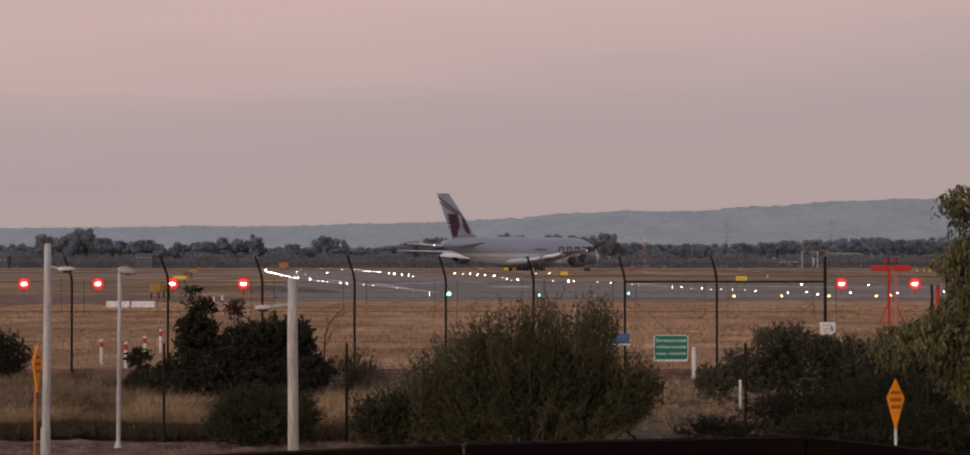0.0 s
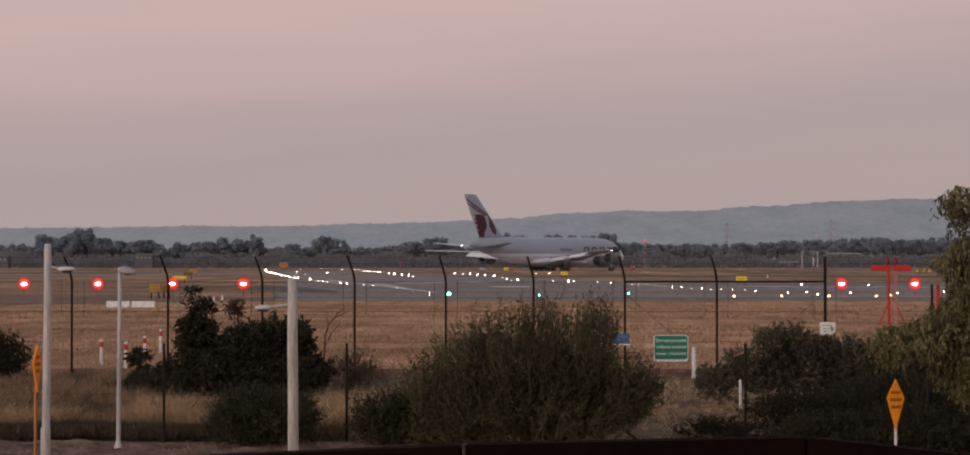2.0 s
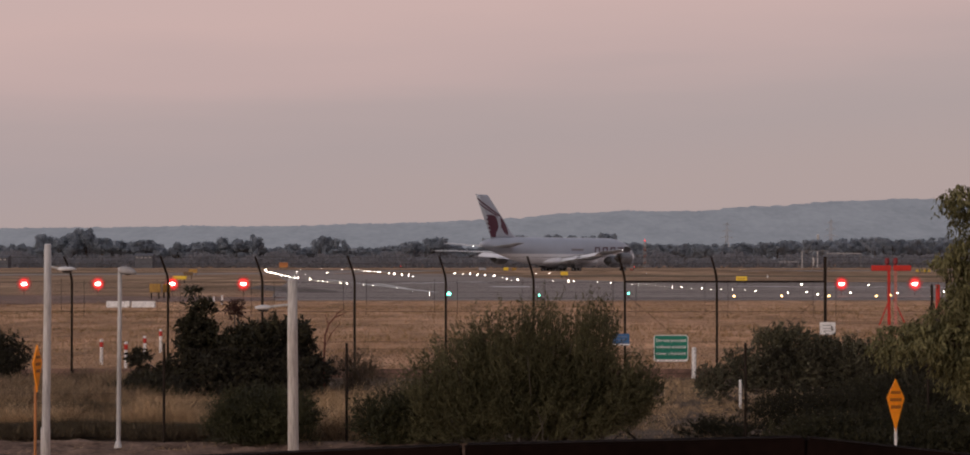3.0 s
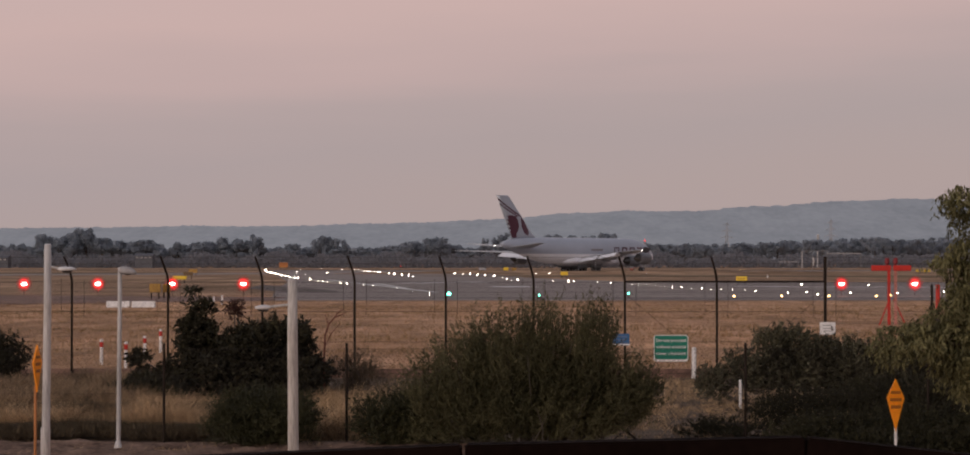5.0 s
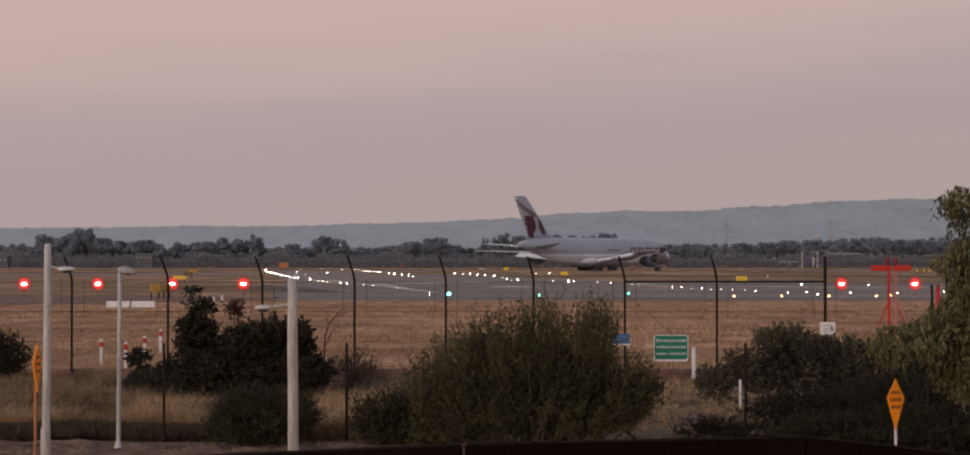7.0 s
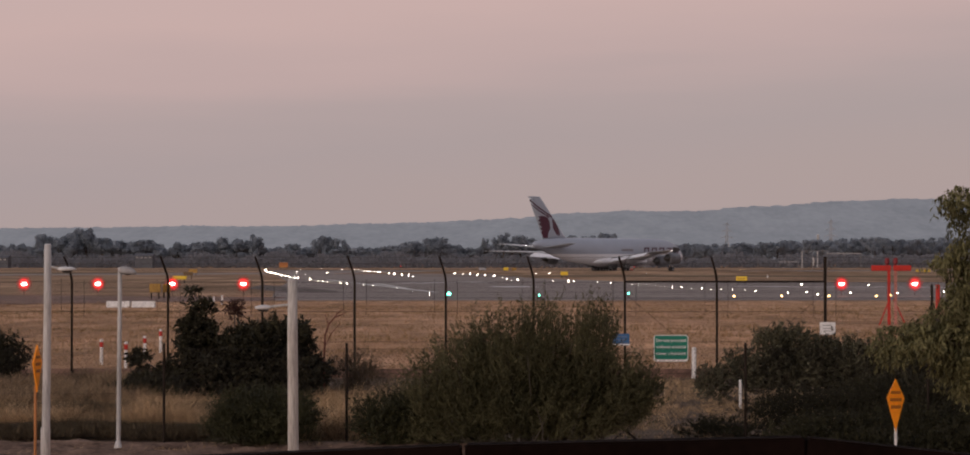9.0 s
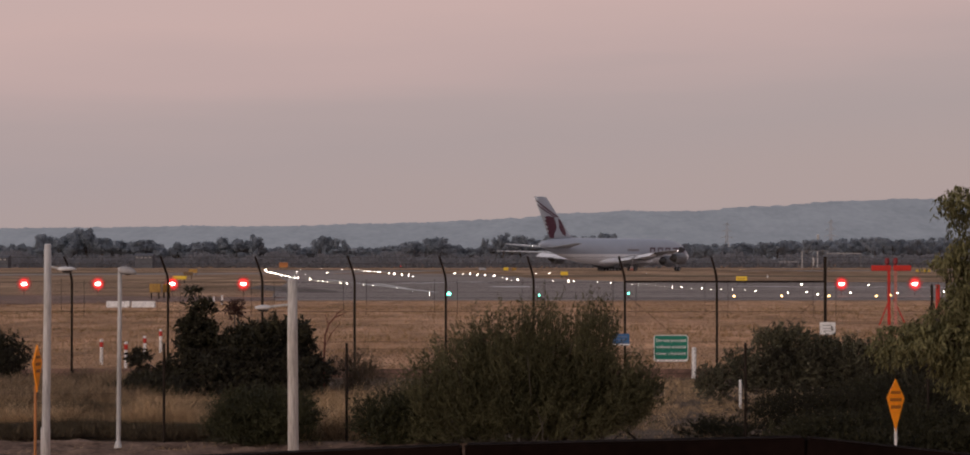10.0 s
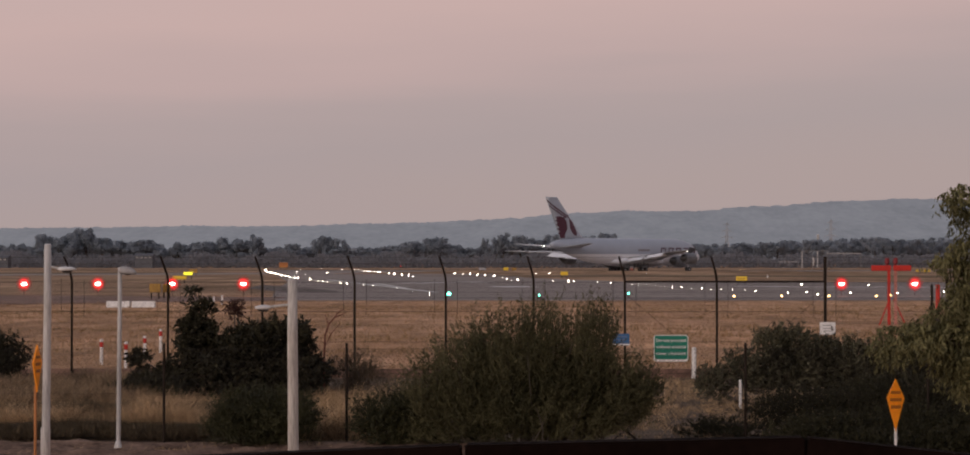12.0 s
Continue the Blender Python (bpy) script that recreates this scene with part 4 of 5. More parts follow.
def build_street_lamps():
    def lamp(x, y, top, r, base_r, base_top, arm_z, side, arm_len, head, material, label, hood, deep=0.04, tilt=0.0):
        root = thing("street_lamp", pose(x, y, 0), label, "street lamp", "footpath lamps")
        bm = BM()
        lean = 0.02 * side
        add_pipe(bm, [(0, 0, -0.05), (0, 0, base_top), (lean * 0.3, 0, base_top + 0.03), (lean, 0, top * 0.75), (lean, 0, top)],
                 [base_r, base_r, r * 1.05, r, r * 0.92], 14)
        if base_top < 0.2:
            add_pipe(bm, [(0, 0, -0.05), (0, 0, 0.1), (0, 0, 0.2)], [0.07, 0.066, 0.036], 14)
        smooth(part("pole", bm, material, root))
        bm = BM()
        add_pipe(bm, [(lean, 0, arm_z), (lean + side * arm_len, 0, arm_z - 0.035)], [0.018, 0.015], 8)
        part("arm", bm, M_GALV, root)
        bm = BM()
        cobra_head(bm, head, h=deep)
        hd = smooth(part("luminaire", bm, hood, root))
        hd.matrix_basis = pose(lean + side * arm_len * 0.9, 0, arm_z - 0.045, 0, tilt, 0 if side > 0 else 180)
        bm = BM()
        add_dome(bm, (head * 0.5, 0, -0.01), 0.075, -0.04, 10, 3)
        part("lens", bm, M_LENS, hd)
        bm = BM()
        add_dome(bm, (lean, 0, top), r * 0.95, 0.02, 12, 2)
        part("cap", bm, M_LAMPHEAD, root)
    lamp(-5.675, 28, 3.27, 0.05, 0.064, 0.90, 3.0, 1, 0.15, 0.23, M_GALV, "pale grey steel lamp post with a short bracket", M_LAMPHEAD)
    lamp(-5.855, 34.6, 2.95, 0.034, 0.042, 0.14, 2.96, 1, -0.02, 0.28, M_GALV, "slim grey lamp post with a hooded luminaire", mat("weathered_grey_hood", (0.30, 0.28, 0.27), 0.5, scale=6, vary=0.3), 0.09, 10)
    lamp(-2.29, 26, 2.84, 0.062, 0.066, 0.5, 2.545, -1, 0.29, 0.19, M_WOODPOLE, "thick weathered pale lamp post with a side arm", M_LAMPHEAD)


def bars(parent, rows, z_face, material):
    """Lines of unreadable lettering as plain bars: (x, z, width, height)."""
    for x, z, w, h in rows:
        bm = BM()
        add_box(bm, (x, z_face, z), (w, 0.004, h))
        part("lettering", bm, material, parent)


def build_kite_signs():
    for x, y, top, half, drop, rz, post_m, lab in ((5.975, 31.55, 1.355, 0.132, 0.76, 8, M_WHITE, "orange kite-shaped warning sign on a white post"),
                                         (-6.82, 33, 1.79, 0.155, 0.72, 77, M_ORANGE_P, "orange kite-shaped warning sign on a brown post")):
        root = thing("warning_sign", pose(x, y, 0, 0, 0, rz), lab, "sign", "kite-shaped signs")
        bm = BM()
        pts = [(0, top), (-half, top - drop * 0.37), (0.0, top - drop), (half, top - drop * 0.37)]
        add_loft(bm, [[Vector((a, -0.012, b)) for a, b in pts], [Vector((a, 0.012, b)) for a, b in pts]])
        part("panel", bm, M_ORANGE, root)
        zc = top - drop * 0.37
        bars(root, [(0, zc + 0.08, 0.15, 0.04), (0, zc - 0.025, 0.17, 0.045), (0, zc - 0.13, 0.15, 0.045)], -0.016, mat("brown_lettering", (0.36, 0.11, 0.01), 0.6, vary=0.15))
        bm = BM()
        add_box(bm, (0.012, 0.032, (top - drop + 0.1) / 2 - 0.02), (0.036, 0.036, top - drop + 0.14), None, 0.005)
        part("post", bm, post_m, root)


def add_rounded(bm, c, w, h, d, r):
    """An upright plate with rounded corners, facing -y."""
    ring = []
    for sx, sz, a0 in ((1, 1, 0), (-1, 1, 90), (-1, -1, 180), (1, -1, 270)):
        for k in range(5):
            a = radians(a0 + 22.5 * k)
            ring.append((sx * (w / 2 - r) + r * math.cos(a), sz * (h / 2 - r) + r * math.sin(a)))
    return add_loft(bm, [[Vector((c[0] + x, c[1] + y, c[2] + z)) for x, z in ring] for y in (-d / 2, d / 2)])


def build_tower_sign():
    root = thing("notice_sign", pose(4.885, 56.93, 0), "green notice board with white lettering and white border", "sign")
    zt, zb, w = 1.138, 0.441, 0.908
    bm = BM()
    add_rounded(bm, (0, 0, (zt + zb) / 2), w, zt - zb, 0.03, 0.07)
    part("border", bm, M_WHITE, root)
    bm = BM()
    add_rounded(bm, (0, -0.017, (zt + zb) / 2 + 0.02), w - 0.045, zt - zb - 0.075, 0.01, 0.055)
    part("panel", bm, M_GREEN, root)
    for i, text in enumerate(("Do not proceed", "without control", "tower clearance")):
        cu = bpy.data.curves.new("lettering", "FONT")
        cu.body, cu.size, cu.align_x, cu.extrude = text, 0.122, "CENTER", 0.002
        cu.offset = 0.001
        ob = new("lettering", cu)
        ob.parent = root
        ob.matrix_basis = pose(0, -0.026, zt - 0.18 - i * 0.17, 90, 0, 0)
        cu.materials.append(M_WHITE)
    for x in (-0.36, 0.36):
        for z in (zt - 0.08, zb + 0.08):
            bm = BM()
            add_box(bm, (x, 0.055, z), (0.03, 0.11, 0.03))
            part("clip", bm, M_STEEL_D, root)
    root = thing("notice_sign", pose(3.575, 56.93, 0), "small blue notice board with a white lower edge", "sign")
    z = 1.04
    bm = BM()
    add_box(bm, (0, 0, z), (0.44, 0.025, 0.26), None, 0.008)
    part("panel", bm, M_BLUE, root)
    bm = BM()
    add_box(bm, (0, -0.002, z - 0.155), (0.46, 0.02, 0.04), None, 0.005)
    part("border", bm, M_WHITE, root)
    bars(root, [(0, z + 0.05, 0.3, 0.02), (-0.02, z - 0.03, 0.26, 0.02)], -0.016, mat("faded_pale_lettering", (0.20, 0.26, 0.38), 0.6, vary=0.1))
    bm = BM()
    add_box(bm, (0, 0.055, z), (0.03, 0.11, 0.03))
    part("clip", bm, M_STEEL_D, root)
    root = thing("notice_plate", pose(9.0, 56.92, 0), "small white notice plate fixed to the gate post", "sign")
    z = 1.31
    bm = BM()
    add_box(bm, (0, 0, z), (0.41, 0.012, 0.33), None, 0.004)
    part("panel", bm, M_WHITE, root)
    bars(root, [(-0.02, z + 0.08, 0.2, 0.018), (0, z, 0.26, 0.015), (0, z - 0.07, 0.22, 0.015)], -0.009, M_ROOF)


def build_marker_posts():
    for x, y, h, band in ((-11.38, 64.3, 0.77, True), (-10.34, 62.4, 0.77, True), (-11.1, 70.7, 0.65, True), (-10.93, 73, 0.8, True), (5.45, 56.5, 0.83, False), (5.29, 44.9, 0.62, False)):
        root = thing("marker_post", pose(x, y, 0), "white marker post with a red band" if band else "plain white marker post", "post", "marker posts")
        bm = BM()
        r = 0.05 if y > 61 else 0.03 if y < 50 else 0.058
        add_pipe(bm, [(0, 0, -0.05), (0, 0, h - 0.02)], [r, r], 10)
        add_dome(bm, (0, 0, h - 0.02), r, 0.02, 10, 2)
        part("shaft", bm, M_WHITE, root)
        if band:
            bm = BM()
            add_pipe(bm, [(0, 0, h - 0.24), (0, 0, h - 0.08)], [r + 0.006, r + 0.006], 10)
            part("band", bm, M_RED, root)


def build_red_mast():
    root = thing("signal_mast", pose(19.7, 105, 0), "red and white frangible mast with red cross panels", "mast")
    for x in (-0.12, 0.2):
        bm = BM()
        for k in range(9):
            z = k * 0.3
            add_box(bm, (x, 0, z + 0.15), (0.13, 0.13, 0.3), None, 0.01)
        part("leg", bm, M_RED if x < 0 else mat("worn_red_white", (0.50, 0.20, 0.16), 0.6, scale=3, vary=0.4), root)
    for x0, x1 in ((-0.98, -0.02), (0.08, 0.95)):
        bm = BM()
        add_box(bm, ((x0 + x1) / 2, -0.05, 2.76), (x1 - x0, 0.1, 0.27), None, 0.015)
        part("cross_panel", bm, M_RED, root)
    for x in (-0.2, 0.2):
        bm = BM()
        add_pipe(bm, [(x, 0, 2.9), (x, 0, 3.0), (x, 0, 3.25)], [0.04, 0.11, 0.11], 10)
        part("canister", bm, mat("dark_red_paint", (0.20, 0.012, 0.02), 0.5, vary=0.2), root)
    for x in (-0.62, 0.75):
        bm = BM()
        add_pipe(bm, [(x, 0.05, -0.1), (x * 0.15, 0.02, 1.25)], 0.035, 8)
        part("strut", bm, M_RED, root)
    for x, m in ((26.55, M_RED), (26.2, M_STEEL_D)):
        root = thing("bollard", pose(x, 127, 0), "tall red painted bollard on the airfield" if m is M_RED else "dark slim bollard beside the red one", "bollard")
        bm = BM()
        r = 0.13 if m is M_RED else 0.08
        add_pipe(bm, [(0, 0, -0.1), (0, 0, 1.7), (0, 0, 1.74)], [r, r, r * 0.7], 10)
        part("shaft", bm, m, root)


def bloom_mat():
    """Red lamp bloom painted as emission, hot round the bulb, fading to clear."""
    m = lamp_mat("red_lamp_bloom", (1.0, 0.02, 0.025), 2.6)
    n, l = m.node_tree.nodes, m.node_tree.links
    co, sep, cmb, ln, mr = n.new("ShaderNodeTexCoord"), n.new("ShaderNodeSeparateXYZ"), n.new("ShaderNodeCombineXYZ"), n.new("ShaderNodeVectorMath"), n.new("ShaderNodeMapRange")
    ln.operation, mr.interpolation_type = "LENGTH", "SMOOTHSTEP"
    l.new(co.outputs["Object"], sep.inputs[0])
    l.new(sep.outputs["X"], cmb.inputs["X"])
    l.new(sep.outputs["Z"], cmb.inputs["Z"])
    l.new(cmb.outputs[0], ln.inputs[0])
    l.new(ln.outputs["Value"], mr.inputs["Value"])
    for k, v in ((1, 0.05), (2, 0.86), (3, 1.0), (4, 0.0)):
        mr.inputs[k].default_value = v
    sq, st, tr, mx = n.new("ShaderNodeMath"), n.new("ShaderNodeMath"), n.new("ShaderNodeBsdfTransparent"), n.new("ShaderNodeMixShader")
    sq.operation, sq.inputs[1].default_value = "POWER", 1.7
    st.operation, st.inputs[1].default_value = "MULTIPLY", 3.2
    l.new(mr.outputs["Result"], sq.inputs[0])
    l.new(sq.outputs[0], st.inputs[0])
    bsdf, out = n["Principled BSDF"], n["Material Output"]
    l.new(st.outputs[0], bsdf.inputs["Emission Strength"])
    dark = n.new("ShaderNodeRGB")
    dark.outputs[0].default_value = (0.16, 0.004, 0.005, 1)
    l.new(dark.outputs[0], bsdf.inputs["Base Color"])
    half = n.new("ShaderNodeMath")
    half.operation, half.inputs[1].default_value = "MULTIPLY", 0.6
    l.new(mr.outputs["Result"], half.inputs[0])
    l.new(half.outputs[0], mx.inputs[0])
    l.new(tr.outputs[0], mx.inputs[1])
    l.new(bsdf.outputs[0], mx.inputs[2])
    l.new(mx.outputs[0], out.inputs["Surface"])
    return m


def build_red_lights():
    red_bloom = bloom_mat()
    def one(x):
        # turned to the camera so the painted bloom centres on the bulb
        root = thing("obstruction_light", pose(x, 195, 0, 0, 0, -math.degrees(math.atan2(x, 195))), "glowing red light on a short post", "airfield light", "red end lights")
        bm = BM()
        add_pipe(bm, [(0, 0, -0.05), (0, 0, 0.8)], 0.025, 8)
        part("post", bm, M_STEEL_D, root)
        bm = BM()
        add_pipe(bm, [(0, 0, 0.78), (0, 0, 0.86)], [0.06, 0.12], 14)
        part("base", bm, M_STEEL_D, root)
        # 0.88 m shell, larger than any lamp glass, holds the painted red halo
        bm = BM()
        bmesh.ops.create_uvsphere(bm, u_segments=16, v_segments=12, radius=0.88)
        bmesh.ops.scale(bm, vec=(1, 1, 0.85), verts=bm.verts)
        g = smooth(part("glass", bm, red_bloom, root))
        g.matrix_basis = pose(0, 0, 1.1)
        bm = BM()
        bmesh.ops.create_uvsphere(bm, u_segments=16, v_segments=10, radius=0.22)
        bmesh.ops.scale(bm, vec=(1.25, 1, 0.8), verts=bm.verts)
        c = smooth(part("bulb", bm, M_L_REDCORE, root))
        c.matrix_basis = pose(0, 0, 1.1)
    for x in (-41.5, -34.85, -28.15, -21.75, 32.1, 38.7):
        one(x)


LIGHTS = {}
ADDED_SHUTTER = []


def edge_light(x, y, material, r=0.2, label="lit white runway light on a low stem"):
    key = (material.name, round(r, 2))
    m = pose(x, y, 0.02)
    if key in LIGHTS:
        return copy_thing(LIGHTS[key], m)
    root = thing("runway_light", m, label, "runway light", "runway and taxiway lights")
    bm = BM()
    add_pipe(bm, [(0, 0, 0), (0, 0, 0.03), (0, 0, 0.05), (0, 0, 0.12)], [r * 1.1, r * 1.1, 0.04, 0.04], 10)
    part("stem", bm, M_STEEL_D, root)
    bm = BM()
    add_dome(bm, (0, 0, 0.12), r, r * 1.6, 10, 4)
    part("lens", bm, material, root)
    LIGHTS[key] = root
    return root


def light_row(a, b, n, material, r, bend=0.0, ease=1.0, r_end=None):
    """Lights along a line from a to b on the ground; bend bows it sideways."""
    a, b = Vector(a), Vector(b)
    side = Vector((-(b - a).y, (b - a).x)).normalized()
    for i in range(n):
        s = i / max(1, n - 1)
        p = a.lerp(b, s ** ease) + side * bend * 4 * s * (1 - s)
        rr = r * random.choice((0.75, 1.0, 1.0, 1.25))
        edge_light(p.x, p.y, material, round(rr, 2))


def build_airfield_lights():
    near_edge = ((-34.4, 399), (-28.8, 356), (-27.2, 344), (-26.2, 340), (-24.9, 332), (-23.4, 322), (-21.8, 312), (-20.2, 302), (-18.7, 293), (-17.1, 285), (-15.4, 275),
                 (-13.5, 262), (-11.6, 251), (-9.5, 235), (-7.2, 212), (-5.0, 196))
    far_edge = ((-48.1, 798), (-45.6, 779), (-39.9, 712), (-37.5, 688), (-35.5, 665), (-32.9, 644), (-31.0, 623), (-29.4, 605), (-27.5, 587), (-24.7, 554), (-22.0, 525), (-19.1, 499), (-16.4, 464), (-14.6, 434))
    crossing = ((-16.0, 665), (-14.0, 644), (-7.7, 556), (-5.4, 525), (-3.5, 517), (-1.7, 487), (0.1, 471), (1.9, 449), (3.5, 421), (3.7, 369), (5.3, 350))
    right_edge = ((7.7, 338), (10.6, 337), (12.6, 327), (13.4, 325), (14.1, 322), (16.2, 312), (17.7, 305), (18.4, 300), (19.3, 285), (19.9, 280), (20.6, 276), (21.1, 268), (21.5, 260),
                  (21.9, 253), (22.6, 249), (23.3, 244), (23.9, 239), (24.5, 235), (25.1, 230), (25.6, 224), (26.9, 215))
    for row, r in ((near_edge, 0.052), (far_edge, 0.08), (crossing, 0.075), (right_edge, 0.052)):
        for x, y in row:
            edge_light(x, y, M_L_WHITE, round(r * random.choice((0.75, 1.0, 1.0, 1.25)) * min(1.3, max(0.85, y / 330)), 2))
    light_row((-36, 410), (-88, 868), 20, M_L_WHITE, 0.09, bend=2.0)
    for x, y in ((28.5, 204), (30.9, 208), (29.8, 194), (34.4, 204), (40.5, 277), (47.8, 270), (45.4, 243), (38.5, 202), (56.3, 270), (44.9, 212)):
        edge_light(x, y, M_L_WHITE, 0.06)
    for x, y in ((20.8, 181), (24.8, 181), (28.9, 182), (32.7, 181), (35.2, 188), (37.3, 181)):
        edge_light(x, y, M_L_WARM, 0.1)
    for x, y in ((-54.0, 623), (-41.3, 499), (-45.4, 623), (-1.5, 399), (4.3, 356), (5.3, 416), (18.8, 289), (26.3, 219), (40.7, 545), (46.5, 525), (16.3, 548), (13.0, 548)):
        edge_light(x, y, M_L_WHITE, 0.04 if y < 450 else 0.06)
    for x, y, r in ((-3.2, 192, 0.16), (4.7, 188, 0.08), (13.2, 199, 0.09), (22.1, 206, 0.05)):
        edge_light(x, y, M_L_GREEN, r, "lit green taxiway light on a low stem")
    light_row((-85, 900), (-60, 905), 4, M_L_WHITE, 0.08)
    for x, y in ((98.0, 831), (99.6, 831), (103.5, 831), (85.5, 623)):
        edge_light(x, y, M_L_WARM, 0.08)
    for x, y in ((-43, 1100), (62, 900)):
        root = thing("obstruction_light", pose(x, y, 0), "small far red light on a stem", "airfield light", "red end lights")
        bm = BM()
        add_pipe(bm, [(0, 0, 0), (0, 0, 1.0)], 0.06, 6)
        part("post", bm, M_STEEL_D, root)
        bm = BM()
        add_dome(bm, (0, 0, 1.0), 0.2, 0.3, 10, 4)
        part("glass", bm, M_L_RED, root)


def build_guidance_signs():
    for x, y, w, h, m, lab in ((15.0, 410, 1.4, 0.7, M_YELLOW, "lit yellow"), (6.2, 640, 1.5, 0.95, M_YELLOW, "lit yellow"), (8.6, 640, 1.4, 0.8, M_YELLOW_DULL, "dull yellow"),
                               (34.0, 287, 1.45, 0.62, M_YELLOW, "lit yellow"), (-27.26, 179, 0.9, 0.72, M_YELLOW_DULL, "dull yellow"), (-26.45, 180, 0.64, 0.68, M_YELLOW_DULL, "dull yellow"),
                               (-44.0, 312, 2.0, 0.52, M_YELLOW, "lit yellow"), (-67.4, 500, 2.0, 0.9, M_YELLOW_DULL, "dull yellow"), (-93, 1000, 4.0, 2.3, M_ORANGE_P, "dull orange"),
                               (111.8, 560, 0.7, 0.6, M_YELLOW, "lit yellow"), (112.8, 560, 0.7, 0.6, M_YELLOW, "lit yellow"), (113.8, 560, 0.7, 0.6, M_YELLOW, "lit yellow"), (114.8, 560, 0.7, 0.6, M_YELLOW, "lit yellow"),
                               (-0.7, 640, 2.2, 0.8, M_BUILD, "pale")):
        root = thing("guidance_sign", pose(x, y, 0, 0, 0, random.uniform(-12, 12)), lab + " airfield guidance sign box on short legs", "airfield sign", "guidance signs")
        bm = BM()
        add_box(bm, (0, 0, 0.55 + h / 2), (w, 0.3, h), None, 0.04)
        box = part("box", bm, m, root)
        bm = BM()
        if y != 287:
            add_box(bm, (0, -0.155, 0.55 + h * 0.12), (w * 0.96, 0.02, h * 0.1), None, 0.004)
            part("lower_edge", bm, M_YELLOW_DULL if m is not M_BUILD else M_FADED, box)
        else:
            for dx in (-0.42, -0.1, 0.3):
                add_box(bm, (dx, -0.155, 0.55 + h / 2), (0.2, 0.02, h * 0.35), None, 0.004)
            part("lettering", bm, M_YELLOW_DULL, box)
        for s in (-0.35, 0.35):
            bm = BM()
            add_box(bm, (s * w, 0, 0.28), (0.1, 0.1, 0.58))
            part("leg", bm, M_STEEL_D, root)
    # a lamp box; its added shutter drops late on to imitate switching on
    root = thing("signal_lamp", pose(-52.1, 380, 0), "yellow-green signal lamp box with an added shutter on short legs", "airfield light")
    bm = BM()
    add_box(bm, (0, 0.15, 1.05), (1.7, 0.3, 0.6), None, 0.03)
    part("box", bm, M_SHUTTER, root)
    bm = BM()
    add_box(bm, (0, -0.015, 1.05), (1.56, 0.03, 0.48), None, 0.01)
    part("lens", bm, lamp_mat("yellow_signal_lamp", (0.95, 0.86, 0.05), 1.1), root)
    for x in (-0.6, 0.6):
        bm = BM()
        add_box(bm, (x, 0.15, 0.37), (0.1, 0.1, 0.78))
        part("leg", bm, M_STEEL_D, root)
    bm = BM()
    add_box(bm, (0, 0, 0.28), (1.68, 0.03, 0.58), None, 0.008)
    ADDED_SHUTTER.append(part("shutter", bm, M_SHUTTER, root, "added dull brown shutter that imitates switching on"))
    # small red and white equipment cabinet
    root = thing("equipment_cabinet", pose(42.0, 620, 0), "small faded red and white equipment cabinet", "cabinet")
    for k in range(3):
        bm = BM()
        add_box(bm, (0, 0, 0.33 + k * 0.62), (1.0, 0.8, 0.6), None, 0.03)
        part("panel", bm, M_FADED if k % 2 else M_ROOF, root)
    for x, y, h in ((-18.8, 155, 0.68), (-20.9, 167, 0.4), (54.3, 416, 0.6)):
        root = thing("marker_post", pose(x, y, 0), "small white edge marker post in the grass", "post", "small white posts")
        bm = BM()
        add_pipe(bm, [(0, 0, -0.05), (0, 0, h - 0.05), (0, 0, h)], [0.07, 0.07, 0.04], 8)
        part("shaft", bm, M_WHITE, root)
    root = thing("windsock", pose(105.8, 700, 0), "limp pale windsock on a slim mast", "windsock")
    bm = BM()
    add_pipe(bm, [(0, 0, -0.1), (0, 0, 5.0)], [0.07, 0.05], 8)
    part("mast", bm, M_ROOF, root)
    bm = BM()
    add_pipe(bm, [(0.3, 0, 4.7), (0.42, 0, 3.8), (0.4, 0, 2.7), (0.45, 0, 1.9)], [0.4, 0.36, 0.28, 0.2], 10)
    part("sock", bm, M_BUILD, root)
    for x in (-24.7, -23.0):
        root = thing("barrier_block", pose(x, 146, 0), "low white concrete barrier block on the grass", "barrier", "white barrier blocks")
        bm = BM()
        sec = [(-0.35, 0), (0.35, 0), (0.25, 0.42), (-0.25, 0.42)]
        add_loft(bm, [[Vector((e, a, b)) for a, b in sec] for e in (-0.77, 0.77)])
        part("block", bm, M_WHITE, root)


